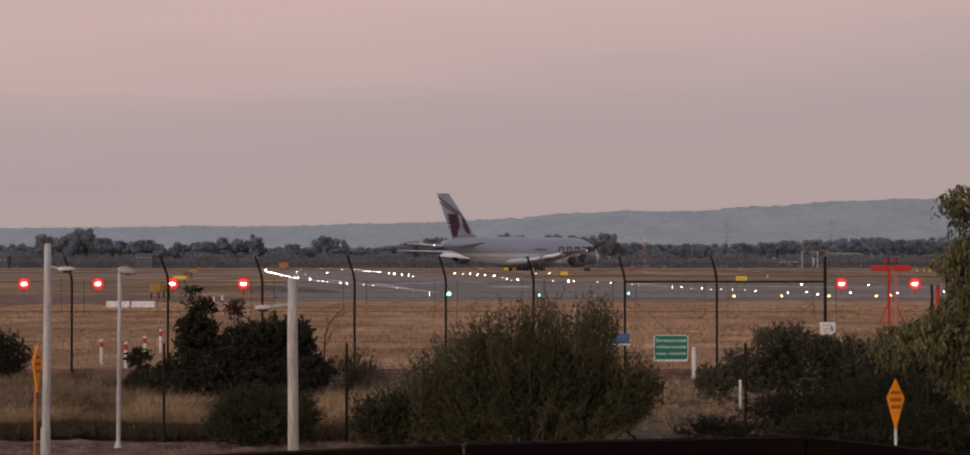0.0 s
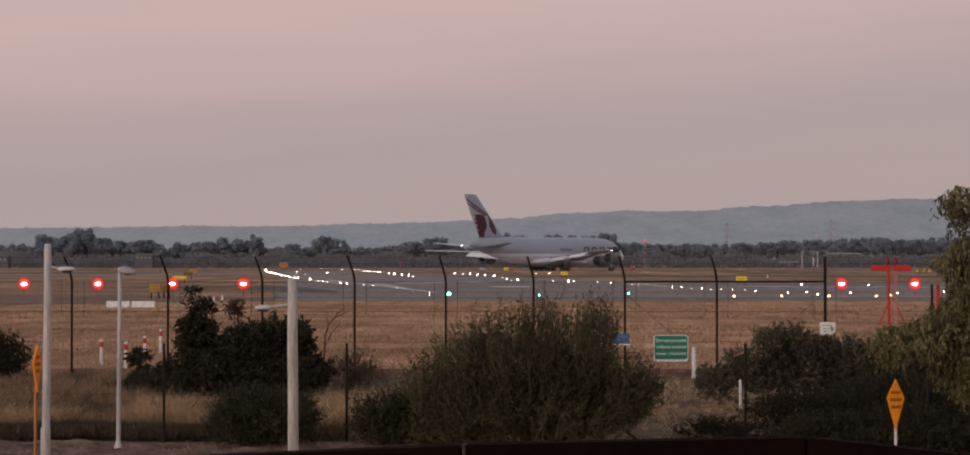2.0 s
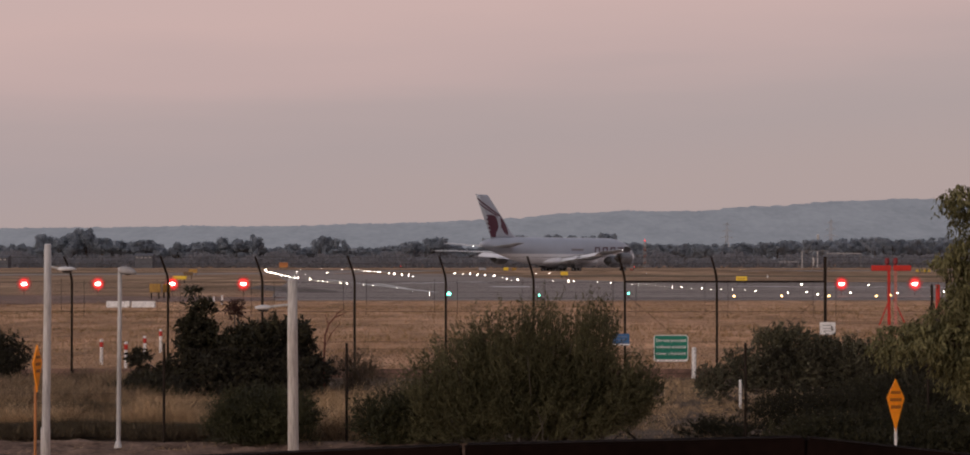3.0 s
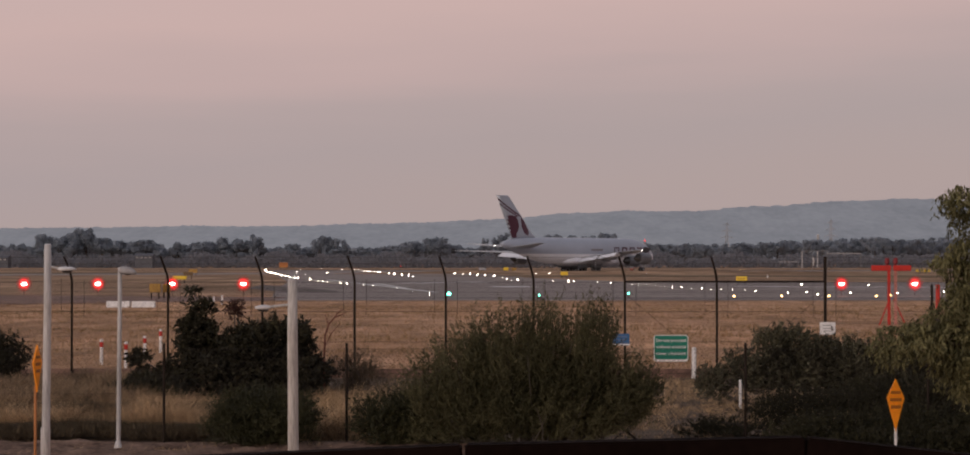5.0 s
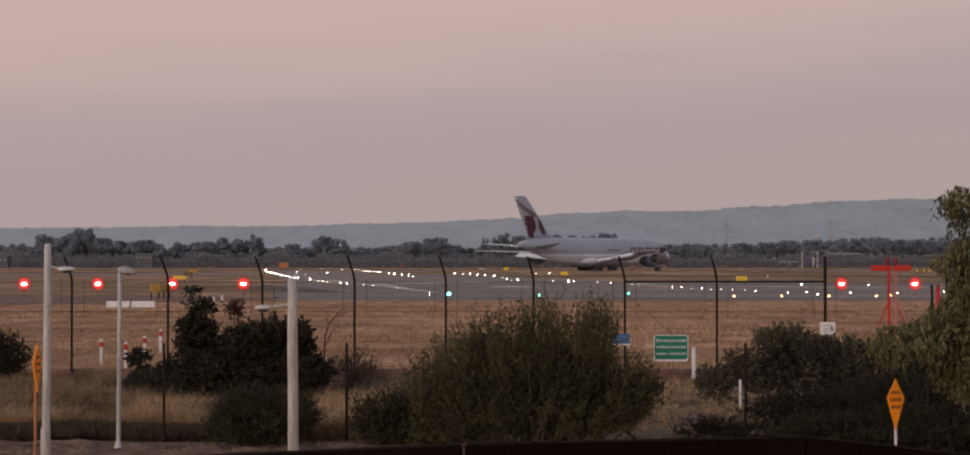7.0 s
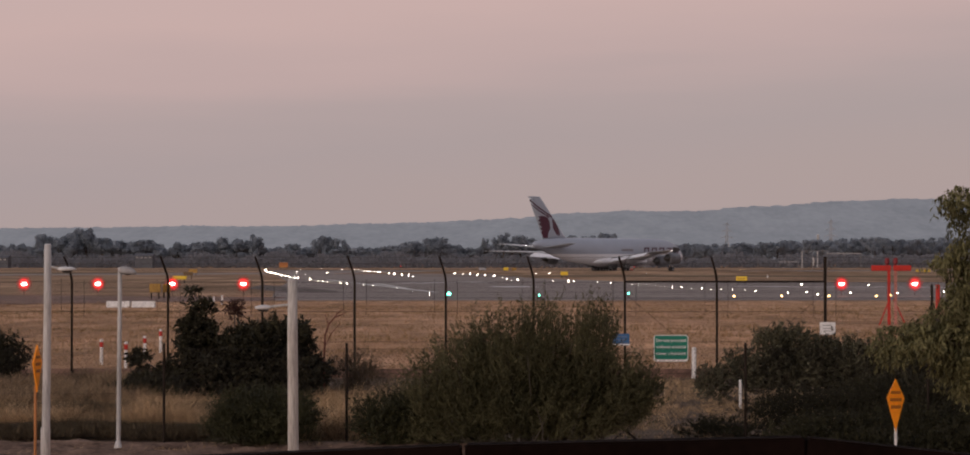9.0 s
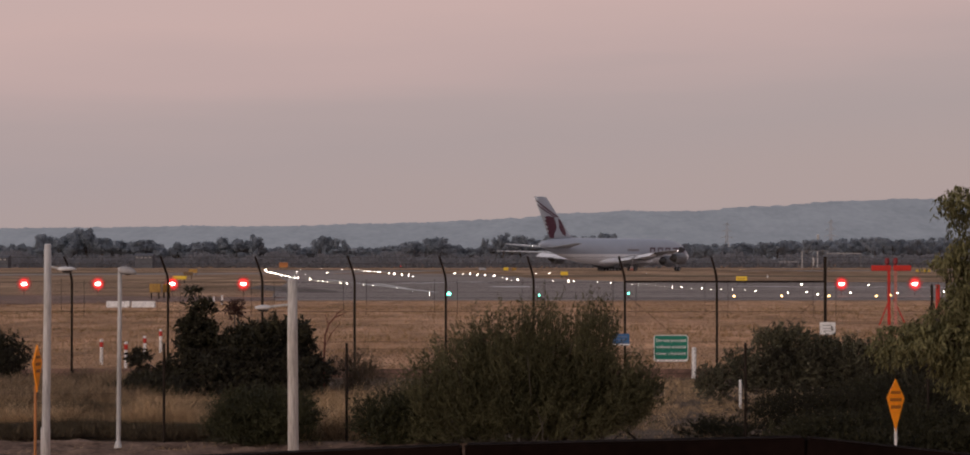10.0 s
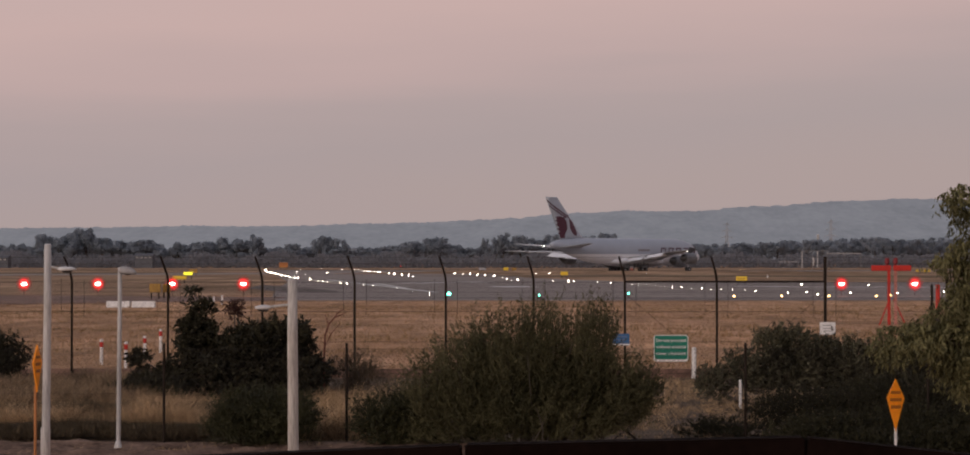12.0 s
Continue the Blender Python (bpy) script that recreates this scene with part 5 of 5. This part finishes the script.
def build_far_structures():
    # lattice obstacle mast
    root = thing("lattice_mast", pose(82.7, 1120, 0), "red and white lattice mast with a red top light", "mast")
    for sx, sy in ((-1, -1), (1, -1), (1, 1), (-1, 1)):
        bm = BM()
        add_pipe(bm, [(sx * 0.75, sy * 0.75, 0), (sx * 0.55, sy * 0.55, 14)], 0.1, 5)
        part("leg", bm, M_ROOF, root)
    for k in range(8):
        bm = BM()
        z0, z1 = k * 1.75, k * 1.75 + 1.75
        r0, r1 = 0.75 - 0.014 * z0, 0.75 - 0.014 * z1
        for a, b in (((-r0, -r0), (r1, -r1)), ((r0, -r0), (r1, r1)), ((r0, r0), (-r1, r1)), ((-r0, r0), (-r1, -r1))):
            add_pipe(bm, [(a[0], a[1], z0), (b[0], b[1], z1)], 0.075, 4)
        part("bracing", bm, M_FADED if k % 2 else M_BUILD, root)
    bm = BM()
    bmesh.ops.create_uvsphere(bm, u_segments=10, v_segments=6, radius=0.3)
    part("top_light", bm, M_L_RED, root).matrix_basis = pose(0, 0, 14.3)
    # sheds
    for x, y, w, h in ((-177, 1127, 9, 6.2), (-250, 1127, 5, 5.2)):
        root = thing("shed", pose(x, y, 0), "small pale far building before the trees", "building", "far buildings")
        bm = BM()
        add_box(bm, (0, 0, h / 2), (w, 8, h))
        part("wall", bm, M_SHED, root)
        bm = BM()
        sec = [(-4.4, h), (4.4, h), (0, h + 1.4)]
        add_loft(bm, [[Vector((e, a, b)) for a, b in sec] for e in (-w / 2 - 0.3, w / 2 + 0.3)])
        part("roof", bm, M_SHED, root)
        for k in range(4 if w > 6 else 2):
            bm = BM()
            add_box(bm, (-w / 2 + 1.2 + k * 2.2, -4.05, h - 0.7), (1.2, 0.1, 0.7))
            part("window", bm, M_BUILD, root)
    # open steel frame with flood masts at the right
    root = thing("gantry", pose(168, 1120, 0), "pale steel gantry frame near the far trees", "gantry")
    for x in (-4, 4):
        bm = BM()
        add_box(bm, (x, 0, 4.3), (0.5, 0.5, 8.6))
        part("column", bm, M_BUILD, root)
    bm = BM()
    add_box(bm, (2, 0, 8.85), (16, 0.5, 0.35))
    part("beam", bm, M_ROOF, root)
    for x0, x1, z in ((152, 161.6, 3.0), (176.6, 194, 7.4)):
        root = thing("gantry", pose((x0 + x1) / 2, 1118, 0), "low thin grey pipe gantry before the far trees", "gantry")
        w = (x1 - x0) / 2
        for x in (-w, 0, w):
            bm = BM()
            add_box(bm, (x, 0, z / 2), (0.3, 0.3, z))
            part("column", bm, M_ROOF, root)
        bm = BM()
        add_box(bm, (0, 0, z + 0.16), (2 * w + 0.4, 0.35, 0.3))
        part("beam", bm, M_BUILD, root)
    root = thing("tank_tower", pose(183, 1190, 0), "small white tank on a slim tower above the trees", "tower")
    bm = BM()
    add_pipe(bm, [(0, 0, 0), (0, 0, 15)], [0.2, 0.15], 8)
    part("shaft", bm, M_ROOF, root)
    bm = BM()
    add_pipe(bm, [(0, 0, 15.4), (0, 0, 15.9), (0, 0, 18), (0, 0, 18.6)], [0.2, 0.75, 0.75, 0.2], 12)
    part("tank", bm, M_BUILD, root)
    for x, w in ((196, 7), (208, 5)):
        root = thing("shed", pose(x, 1178, 0), "low pale-roofed far shed", "building", "far buildings")
        bm = BM()
        add_box(bm, (0, 0, 1.5), (w, 6, 3))
        part("wall", bm, M_ROOF, root)
        bm = BM()
        sec = [(-3.4, 3.0), (3.4, 3.0), (3.4, 3.3), (0, 4.0), (-3.4, 3.3)]
        add_loft(bm, [[Vector((e, a, b)) for a, b in sec] for e in (-w / 2 - 0.3, w / 2 + 0.3)])
        part("roof", bm, M_BUILD, root)
    # power pylons far away
    # steel colour lightened towards the hills, as painted haze
    m_far = mat("haze_lightened_steel", (0.34, 0.345, 0.36), 0.8, vary=0.1)
    for x, y, h in ((402, 3600, 70), (575, 3600, 74)):
        root = thing("power_pylon", pose(x, y, 0), "faint grey lattice power pylon before the hills", "pylon", "power pylons")
        for sx, sy in ((-1, -1), (1, -1), (1, 1), (-1, 1)):
            bm = BM()
            add_pipe(bm, [(sx * 6, sy * 6, 0), (sx * 1.6, sy * 1.6, h * 0.6), (sx * 0.8, sy * 0.8, h)], [0.5, 0.4, 0.3], 4)
            part("leg", bm, m_far, root)
        for k, w in ((0.62, 11), (0.77, 9), (0.92, 7)):
            bm = BM()
            add_pipe(bm, [(-w, 0, h * k), (0, 0, h * (k + 0.04)), (w, 0, h * k)], 0.45, 4)
            part("cross_arm", bm, m_far, root)
        for k in range(6):
            bm = BM()
            z0, z1 = h * 0.1 * k, h * 0.1 * (k + 1)
            w0, w1 = 6 - 0.73 * k, 6 - 0.73 * (k + 1)
            add_pipe(bm, [(-w0, -w0, z0), (w1, -w1, z1)], 0.3, 4)
            add_pipe(bm, [(w0, -w0, z0), (-w1, -w1, z1)], 0.3, 4)
            part("bracing", bm, m_far, root)


# ---- aircraft ----
NOSE = 36.35


def P(s, y, z):
    return Vector((NOSE - s, y, z))


def aero_ring(le, chord, y, z, thick=0.12, n=8):
    up = [(0, 0), (0.03, 0.35), (0.12, 0.75), (0.3, 1.0), (0.6, 0.75), (1.0, 0.02)]
    dn = [(0.6, -0.35), (0.3, -0.6), (0.12, -0.55), (0.03, -0.28)]
    return [P(le + c * chord, y, z + t * thick * chord * 0.5) for c, t in up + dn]


def build_aircraft():
    m_body = mat("aircraft_paint", (0.365, 0.40, 0.465), 0.35, scale=0.25, vary=0.05, fine=2)
    n, l = m_body.node_tree.nodes, m_body.node_tree.links
    bs = n["Principled BSDF"]
    src = bs.inputs["Base Color"].links[0].from_socket
    co, sep, rp, mx = n.new("ShaderNodeTexCoord"), n.new("ShaderNodeSeparateXYZ"), n.new("ShaderNodeMapRange"), n.new("ShaderNodeMix")
    mx.data_type = "RGBA"
    l.new(co.outputs["Object"], sep.inputs[0])
    l.new(sep.outputs["Z"], rp.inputs[0])
    rp.inputs[1].default_value, rp.inputs[2].default_value = 5.4, 5.7
    l.new(rp.outputs[0], mx.inputs[0])
    mx.inputs[6].default_value = (0.88, 0.88, 0.90, 1)
    l.new(src, mx.inputs[7])
    l.new(mx.outputs[2], bs.inputs["Base Color"])
    m_white = mat("aircraft_white", (0.76, 0.76, 0.79), 0.4, scale=0.5, vary=0.06, fine=3)
    m_wing = mat("aircraft_wing_grey", (0.44, 0.45, 0.48), 0.4, scale=0.5, vary=0.08, fine=3)
    m_cowl = mat("engine_cowl_grey", (0.16, 0.165, 0.18), 0.4, scale=0.8, vary=0.1, fine=4)
    m_maroon = mat("maroon_livery", (0.075, 0.015, 0.036), 0.45, vary=0.1)
    m_glass = mat("cockpit_glass", (0.02, 0.02, 0.025), 0.1, vary=0.1)
    m_dark = mat("engine_dark", (0.05, 0.05, 0.055), 0.5, 0.3, vary=0.2)
    m_pipe = mat("exhaust_metal", (0.11, 0.105, 0.10), 0.45, 0.6, vary=0.2)
    m_tyre = mat("tyre_rubber", (0.02, 0.02, 0.02), 0.85, vary=0.2)
    m_nav = lamp_mat("white_position_light", (1.0, 0.95, 0.85), 14)

    plane = thing("airliner", pose(0, 0, 0), "grey double-deck four-engined airliner with maroon tail emblem, taxiing", "aircraft")
    secs = [(0, 4.35, 4.65, 0.15), (0.4, 3.75, 5.3, 0.8), (1.0, 3.35, 6.0, 1.3), (2, 2.9, 7.0, 1.9), (4, 2.45, 8.5, 2.6), (6, 2.28, 9.5, 3.05), (8, 2.2, 10.1, 3.3), (11, 2.2, 10.5, 3.5),
            (15, 2.2, 10.6, 3.57), (30, 2.2, 10.6, 3.57), (45, 2.2, 10.6, 3.57), (50, 2.5, 10.6, 3.45), (55, 3.3, 10.55, 3.15), (60, 4.6, 10.45, 2.6), (64, 5.8, 10.2, 2.05),
            (67, 6.7, 9.85, 1.5), (69.3, 7.4, 9.4, 0.95), (70.6, 8.0, 8.8, 0.35)]
    bm = BM()
    K = 28
    rings = []
    for s, zb, zt, hw in secs:
        zc, hh = (zb + zt) / 2, (zt - zb) / 2
        rings.append([P(s, hw * math.cos(2 * math.pi * k / K), zc + hh * math.sin(2 * math.pi * k / K)) for k in range(K)])
    add_loft(bm, rings)
    body = smooth(part("fuselage", bm, m_body, plane, "grey upper and white lower fuselage"))
    # belly fairing
    bm = BM()
    rings = []
    for s, w, zb, zt in ((19, 1.0, 2.6, 3.6), (21, 3.2, 1.9, 4.4), (25, 4.1, 1.55, 4.9), (33, 4.3, 1.5, 5.0), (40, 4.1, 1.6, 4.9), (44, 3.2, 2.0, 4.3), (47, 1.0, 2.6, 3.4)):
        zc, hh = (zb + zt) / 2, (zt - zb) / 2
        rings.append([P(s, w * math.cos(2 * math.pi * k / 20), zc + hh * math.sin(2 * math.pi * k / 20)) for k in range(20)])
    add_loft(bm, rings)
    smooth(part("belly_fairing", bm, m_white, plane))
    # cockpit windows
    for k in range(-3, 3):
        bm = BM()
        a0, a1 = (k + 0.08) * 0.28, (k + 0.92) * 0.28
        q = []
        for a, s, z in ((a0, 2.15, 6.55), (a1, 2.15, 6.55), (a1, 2.85, 7.25), (a0, 2.85, 7.25)):
            hw = 1.95 if s < 2.5 else 2.2
            q.append(P(s + 1.2 * (1 - math.cos(a)) - 0.12, hw * math.sin(a) * 1.05, z))
        add_loft(bm, [q, [p + Vector((-0.05, 0, -0.03)) for p in q]])
        part("cockpit_window", bm, m_glass, body)
    # side lettering of the brand as plain rounded blocks, and a small line of it
    for side in (-1, 1):
        for k in range(5):
            s = 6.6 + k * 3.75
            hw = (3.0, 3.36, 3.5, 3.52, 3.52)[k]
            turn = Euler((-side * 0.06, 0, (0.14, 0.06, 0.01, 0, 0)[k] * side)).to_matrix()
            bm = BM()
            for ds, dz, w, h in ((-0.95, 0, 0.42, 2.1), (0.95, 0, 0.42, 2.1), (0, 0.85, 1.6, 0.35)):
                add_box(bm, P(s, side * (hw + 0.04), 6.65) + turn @ Vector((ds, 0, dz)), (w, 0.06, h), turn)
            part("lettering", bm, m_maroon, body)
        bm = BM()
        add_box(bm, P(31, side * 3.57, 6.8), (5.5, 0.06, 0.7), Euler((-side * 0.1, 0, 0)).to_matrix(), 0.02)
        part("lettering", bm, mat("grey_lettering", (0.24, 0.22, 0.23), 0.5, vary=0.1), body)
    # fin
    bm = BM()
    def fin_ring(z, le, te, t):
        c = te - le
        half = [(0, 0), (0.08, 0.6), (0.3, 1.0), (0.65, 0.65), (1.0, 0.03)]
        return [P(le + a * c, b * t, z) for a, b in half] + [P(le + a * c, -b * t, z) for a, b in half[-2:0:-1]]
    add_loft(bm, [fin_ring(9.8, 53.8, 66.1, 0.55), fin_ring(11.3, 56.6, 66.6, 0.5), fin_ring(17.2, 61.9, 69.6, 0.38), fin_ring(22.8, 67.2, 72.5, 0.24), fin_ring(23.05, 67.8, 72.7, 0.15)])
    fin = smooth(part("tail_fin", bm, m_body, plane, "tail fin with maroon emblem"))
    # emblem: plain maroon patches that follow the fin's surface, on both faces
    shapes = [[(22.3, 1.0), (21.6, 1.0), (16.5, 0.10), (17.1, 0.04)],
              [(20.8, 1.0), (20.2, 1.0), (16.6, 0.30), (17.0, 0.24)],
              [(17.2, 0.62), (16.9, 0.37), (15.3, 0.39), (13.6, 0.49), (12.6, 0.60), (11.9, 0.71), (10.45, 0.80), (10.45, 0.97), (12.0, 0.99), (12.6, 0.90), (13.2, 0.99), (13.8, 0.86), (14.6, 0.98),
               (15.1, 0.84), (15.7, 0.95), (16.3, 0.80), (16.9, 0.86)],
              [(16.9, 0.05), (15.6, 0.22), (13.6, 0.37), (11.8, 0.38), (11.0, 0.30), (11.8, 0.18), (13.6, 0.10), (15.3, 0.03)]]

    def inside(poly, z, c):
        odd = False
        for (z0, c0), (z1, c1) in zip(poly, poly[1:] + poly[:1]):
            if (z0 > z) != (z1 > z) and c < c0 + (z - z0) / (z1 - z0) * (c1 - c0):
                odd = not odd
        return odd

    def fin_skin(z, c, side):
        k = (z - 11.3) / (23.0 - 11.3)
        le, te, t = 56.6 + k * 10.6, 66.6 + k * 5.9, 0.5 - k * 0.26
        half = np.interp(c, (0, 0.08, 0.3, 0.65, 1.0), (0, 0.6, 1.0, 0.65, 0.03))
        return P(le + c * (te - le), side * (half * t + 0.03), z)

    nz, nc = 70, 40
    for side in (-1, 1):
        for sh in shapes:
            bm = BM()
            for a in range(nz):
                for b in range(nc):
                    z0, z1 = 10.4 + 12.4 * a / nz, 10.4 + 12.4 * (a + 1) / nz
                    c0, c1 = b / nc, (b + 1) / nc
                    if inside(sh, (z0 + z1) / 2, (c0 + c1) / 2):
                        bm.faces.new([bm.verts.new(fin_skin(z, c, side)) for z, c in ((z0, c0), (z0, c1), (z1, c1), (z1, c0))])
            bmesh.ops.remove_doubles(bm, verts=bm.verts, dist=0.001)
            part("emblem", bm, m_maroon, fin)
    # wings and tailplane
    for side in (-1, 1):
        bm = BM()
        st = [(2.5, 20.8, 18.0, 4.1, 0.13), (8, 25.0, 14.2, 4.7, 0.12), (14.9, 30.0, 10.6, 5.4, 0.11), (26, 37.6, 7.3, 6.15, 0.10), (36, 45.2, 5.0, 6.5, 0.09), (39.7, 48.2, 3.6, 6.6, 0.09)]
        add_loft(bm, [aero_ring(le, c, side * y, z, t) for y, le, c, z, t in st])
        wing = smooth(part("wing", bm, m_wing, plane))
        bm = BM()
        add_loft(bm, [[P(48.4, side * 39.75, 6.7), P(50.5, side * 39.75, 7.5), P(51.8, side * 39.75, 7.45), P(51.9, side * 39.75, 5.8), P(50.6, side * 39.75, 5.75)],
                      [P(48.4, side * 39.85, 6.7), P(50.5, side * 39.85, 7.5), P(51.8, side * 39.85, 7.45), P(51.9, side * 39.85, 5.8), P(50.6, side * 39.85, 5.75)]])
        part("wingtip_fence", bm, m_dark, wing)
        # lowered flaps
        for y0, y1, le0, le1, z0, z1 in ((5, 13, 38.2, 40.2, 4.0, 4.75), (14, 24, 40.2, 44.0, 4.85, 5.75)):
            bm = BM()
            rg = []
            for y, le, z in ((y0, le0, z0), (y1, le1, z1)):
                rg.append([P(le, side * y, z + 0.25), P(le + 1.0, side * y, z + 0.2), P(le + 2.9, side * y, z - 0.85), P(le + 1.0, side * y, z - 0.15)])
            add_loft(bm, rg)
            part("flap", bm, m_white, wing)
        for y, le, z in ((7.5, 36.5, 4.1), (11.5, 37.5, 4.5), (18, 39.5, 5.1), (23, 42, 5.6)):
            bm = BM()
            rg = [[P(le + s, side * y + 0.35 * k * math.cos(a), z - 0.35 - 0.09 * s + 0.5 * k * math.sin(a)) for a in np.linspace(0, 6.283, 8, endpoint=False)]
                  for s, k in ((0, 0.15), (1.2, 0.8), (3.2, 1.0), (5.4, 0.12))]
            add_loft(bm, rg)
            smooth(part("flap_fairing", bm, m_white, wing))
        bm = BM()
        bmesh.ops.create_uvsphere(bm, u_segments=8, v_segments=6, radius=0.09)
        part("position_light", bm, m_nav if side < 0 else m_glass, wing).matrix_basis = Matrix.Translation(P(51.9, side * 39.3, 6.4))
        # engines
        for y, s0, z in ((14.9, 25.2, 3.35), (25.7, 32.8, 4.15)):
            bm = BM()
            prof = [(0.55, 1.30), (0.1, 1.42), (0, 1.52), (0.15, 1.66), (1.2, 1.83), (3.0, 1.80), (4.6, 1.45), (4.65, 1.2)]
            add_loft(bm, [[P(s0 + s, side * y + r * math.cos(a), z + r * math.sin(a)) for a in np.linspace(0, 6.2832, 20, endpoint=False)] for s, r in prof], caps=False)
            eng = smooth(part("engine", bm, m_cowl, plane))
            bm = BM()
            add_loft(bm, [[P(s0 + s, side * y + r * math.cos(a), z + r * math.sin(a)) for a in np.linspace(0, 6.2832, 18, endpoint=False)] for s, r in ((0.5, 1.38), (0.6, 0.5), (0.15, 0.05))])
            part("fan", bm, m_dark, eng)
            bm = BM()
            add_loft(bm, [[P(s0 + s, side * y + r * math.cos(a), z + r * math.sin(a)) for a in np.linspace(0, 6.2832, 14, endpoint=False)] for s, r in ((4.4, 1.35), (4.6, 1.0), (5.8, 0.7), (6.6, 0.2))])
            part("exhaust", bm, m_pipe, eng)
            bm = BM()
            zz = z + 1.5
            add_loft(bm, [[P(s0 + 1.2, side * y - 0.2, zz), P(s0 + 1.2, side * y + 0.2, zz), P(s0 + 7.5, side * y + 0.2, zz - 0.3), P(s0 + 7.5, side * y - 0.2, zz - 0.3)],
                          [P(s0 + 4.2, side * y - 0.2, zz + 0.9), P(s0 + 4.2, side * y + 0.2, zz + 0.9), P(s0 + 8.5, side * y + 0.2, zz + 0.9), P(s0 + 8.5, side * y - 0.2, zz + 0.9)]])
            part("pylon", bm, m_wing, eng)
        # tailplane
        bm = BM()
        add_loft(bm, [aero_ring(le, c, side * y, z, t) for y, le, c, z, t in ((0.8, 57.8, 9.6, 7.5, 0.1), (8, 62.8, 6.4, 8.05, 0.09), (15.1, 67.4, 3.6, 8.65, 0.08))])
        tp = smooth(part("tailplane", bm, m_wing, plane))
    # glowing ball imitates a glint on the left tailplane's trailing edge
    bm = BM()
    bmesh.ops.create_uvsphere(bm, u_segments=8, v_segments=6, radius=0.1)
    part("tailplane_glint", bm, m_nav, plane).matrix_basis = Matrix.Translation(P(68.9, 4.5, 8.0))
    # landing gear: legs, and wheels that turn
    wheels = []
    def gear(s, y, pairs, top):
        bm = BM()
        add_pipe(bm, [P(s, y, top), P(s, y, 0.75)], [0.3, 0.22], 8)
        if pairs > 1:
            add_pipe(bm, [P(s - pairs * 0.75, y, 0.72), P(s + pairs * 0.75, y, 0.72)], 0.16, 8)
        part("gear_leg", bm, m_wing, plane)
        if pairs > 1:
            for w in (-1.15, 1.15):
                bm = BM()
                add_box(bm, P(s, y + w, 1.75), (pairs * 1.5, 0.08, 1.1), Euler((0.12 * (1 if w > 0 else -1), 0, 0)).to_matrix(), 0.02)
                part("gear_door", bm, m_cowl, plane)
        for k in range(pairs):
            ds = (k - (pairs - 1) / 2) * 1.65
            for w in (-0.55, 0.55):
                bm = BM()
                prof = [(-0.2, 0.3), (-0.24, 0.55), (-0.18, 0.7), (0.18, 0.7), (0.24, 0.55), (0.2, 0.3)]
                add_loft(bm, [[Vector((r * math.cos(a), t, r * math.sin(a))) for a in np.linspace(0, 6.2832, 16, endpoint=False)] for t, r in prof])
                wh = part("wheel", bm, m_tyre, plane)
                wheels.append((wh, P(s + ds, y + w, 0.71)))
                bm = BM()
                for t in (-0.22, 0.22):
                    add_pipe(bm, [(0, t - 0.02, 0), (0, t + 0.02, 0)], 0.28, 10)
                part("hub", bm, m_wing, wh)
    gear(5.2, 0, 1, 3.0)
    for side in (-1, 1):
        gear(34.6, side * 6.2, 2, 4.2)
        gear(37.9, side * 2.6, 3, 2.6)
    return plane, wheels


ROLL = (6.30, -0.2389, 0.00418)
START = (10.7, 654.5)


def travelled(t):
    """Metres rolled since the start: slows gently."""
    return ROLL[0] * t + ROLL[1] * t * t + ROLL[2] * t ** 3


def heading(t):
    """Degrees from east; the airliner follows a wide right-hand curve."""
    return 46.95 - 0.21 * t


def motions():
    rows = []
    x, y = START
    fine = 20
    for k in range(25):
        t = k * 0.5
        rows.append((t, pose(x, y, 0.04, 0, 0, heading(t))))
        for j in range(fine):
            t0 = t + 0.5 * j / fine
            t1 = t0 + 0.5 / fine
            d, h = travelled(t1) - travelled(t0), radians(heading((t0 + t1) / 2))
            x, y = x + d * math.cos(h), y + d * math.sin(h)
    walk(AIRLINER, rows)
    shut, dropped = pose(0, -0.06, 0.76), pose(0, -0.06, 0.76, 86, 0, 0)
    for ob, foot in SWAYING:
        sway = ((0, 0.6), (1, 0.0), (2, -0.5), (3, 0.6), (5, 0.0), (6, -0.7), (7, -0.7), (9, -0.6), (10, -0.7), (11, 0.2), (11.5, 0.9), (12, 1.8))
        walk(ob, [(t, pose(*foot, 0.3 * a, a, 0)) for t, a in sway])
    # the added shutter uncovers the lens where the lamp comes on
    walk(ADDED_SHUTTER[0], [(0, shut), (10.2, shut), (10.3, dropped), (12, dropped)])
    steps = 121
    for wh, at in WHEELS:
        rows = []
        for k in range(steps):
            t = 12.0 * k / (steps - 1)
            rows.append((t, Matrix.Translation(at) @ Matrix.Rotation(travelled(t) / 0.7, 4, "Y")))
        walk(wh, rows)


build_ground()
build_pavements()
build_grass_bank()
build_markings()
build_hills()
build_far_trees()
build_far_structures()
AIRLINER, WHEELS = build_aircraft()
build_airfield_lights()
build_red_lights()
build_guidance_signs()
build_red_mast()
build_security_fence()
build_marker_posts()
build_tower_sign()
build_near_fence()
build_near_plants()
build_gum_tree()
build_street_lamps()
build_kite_signs()
build_grass()
build_handrail()
motions()
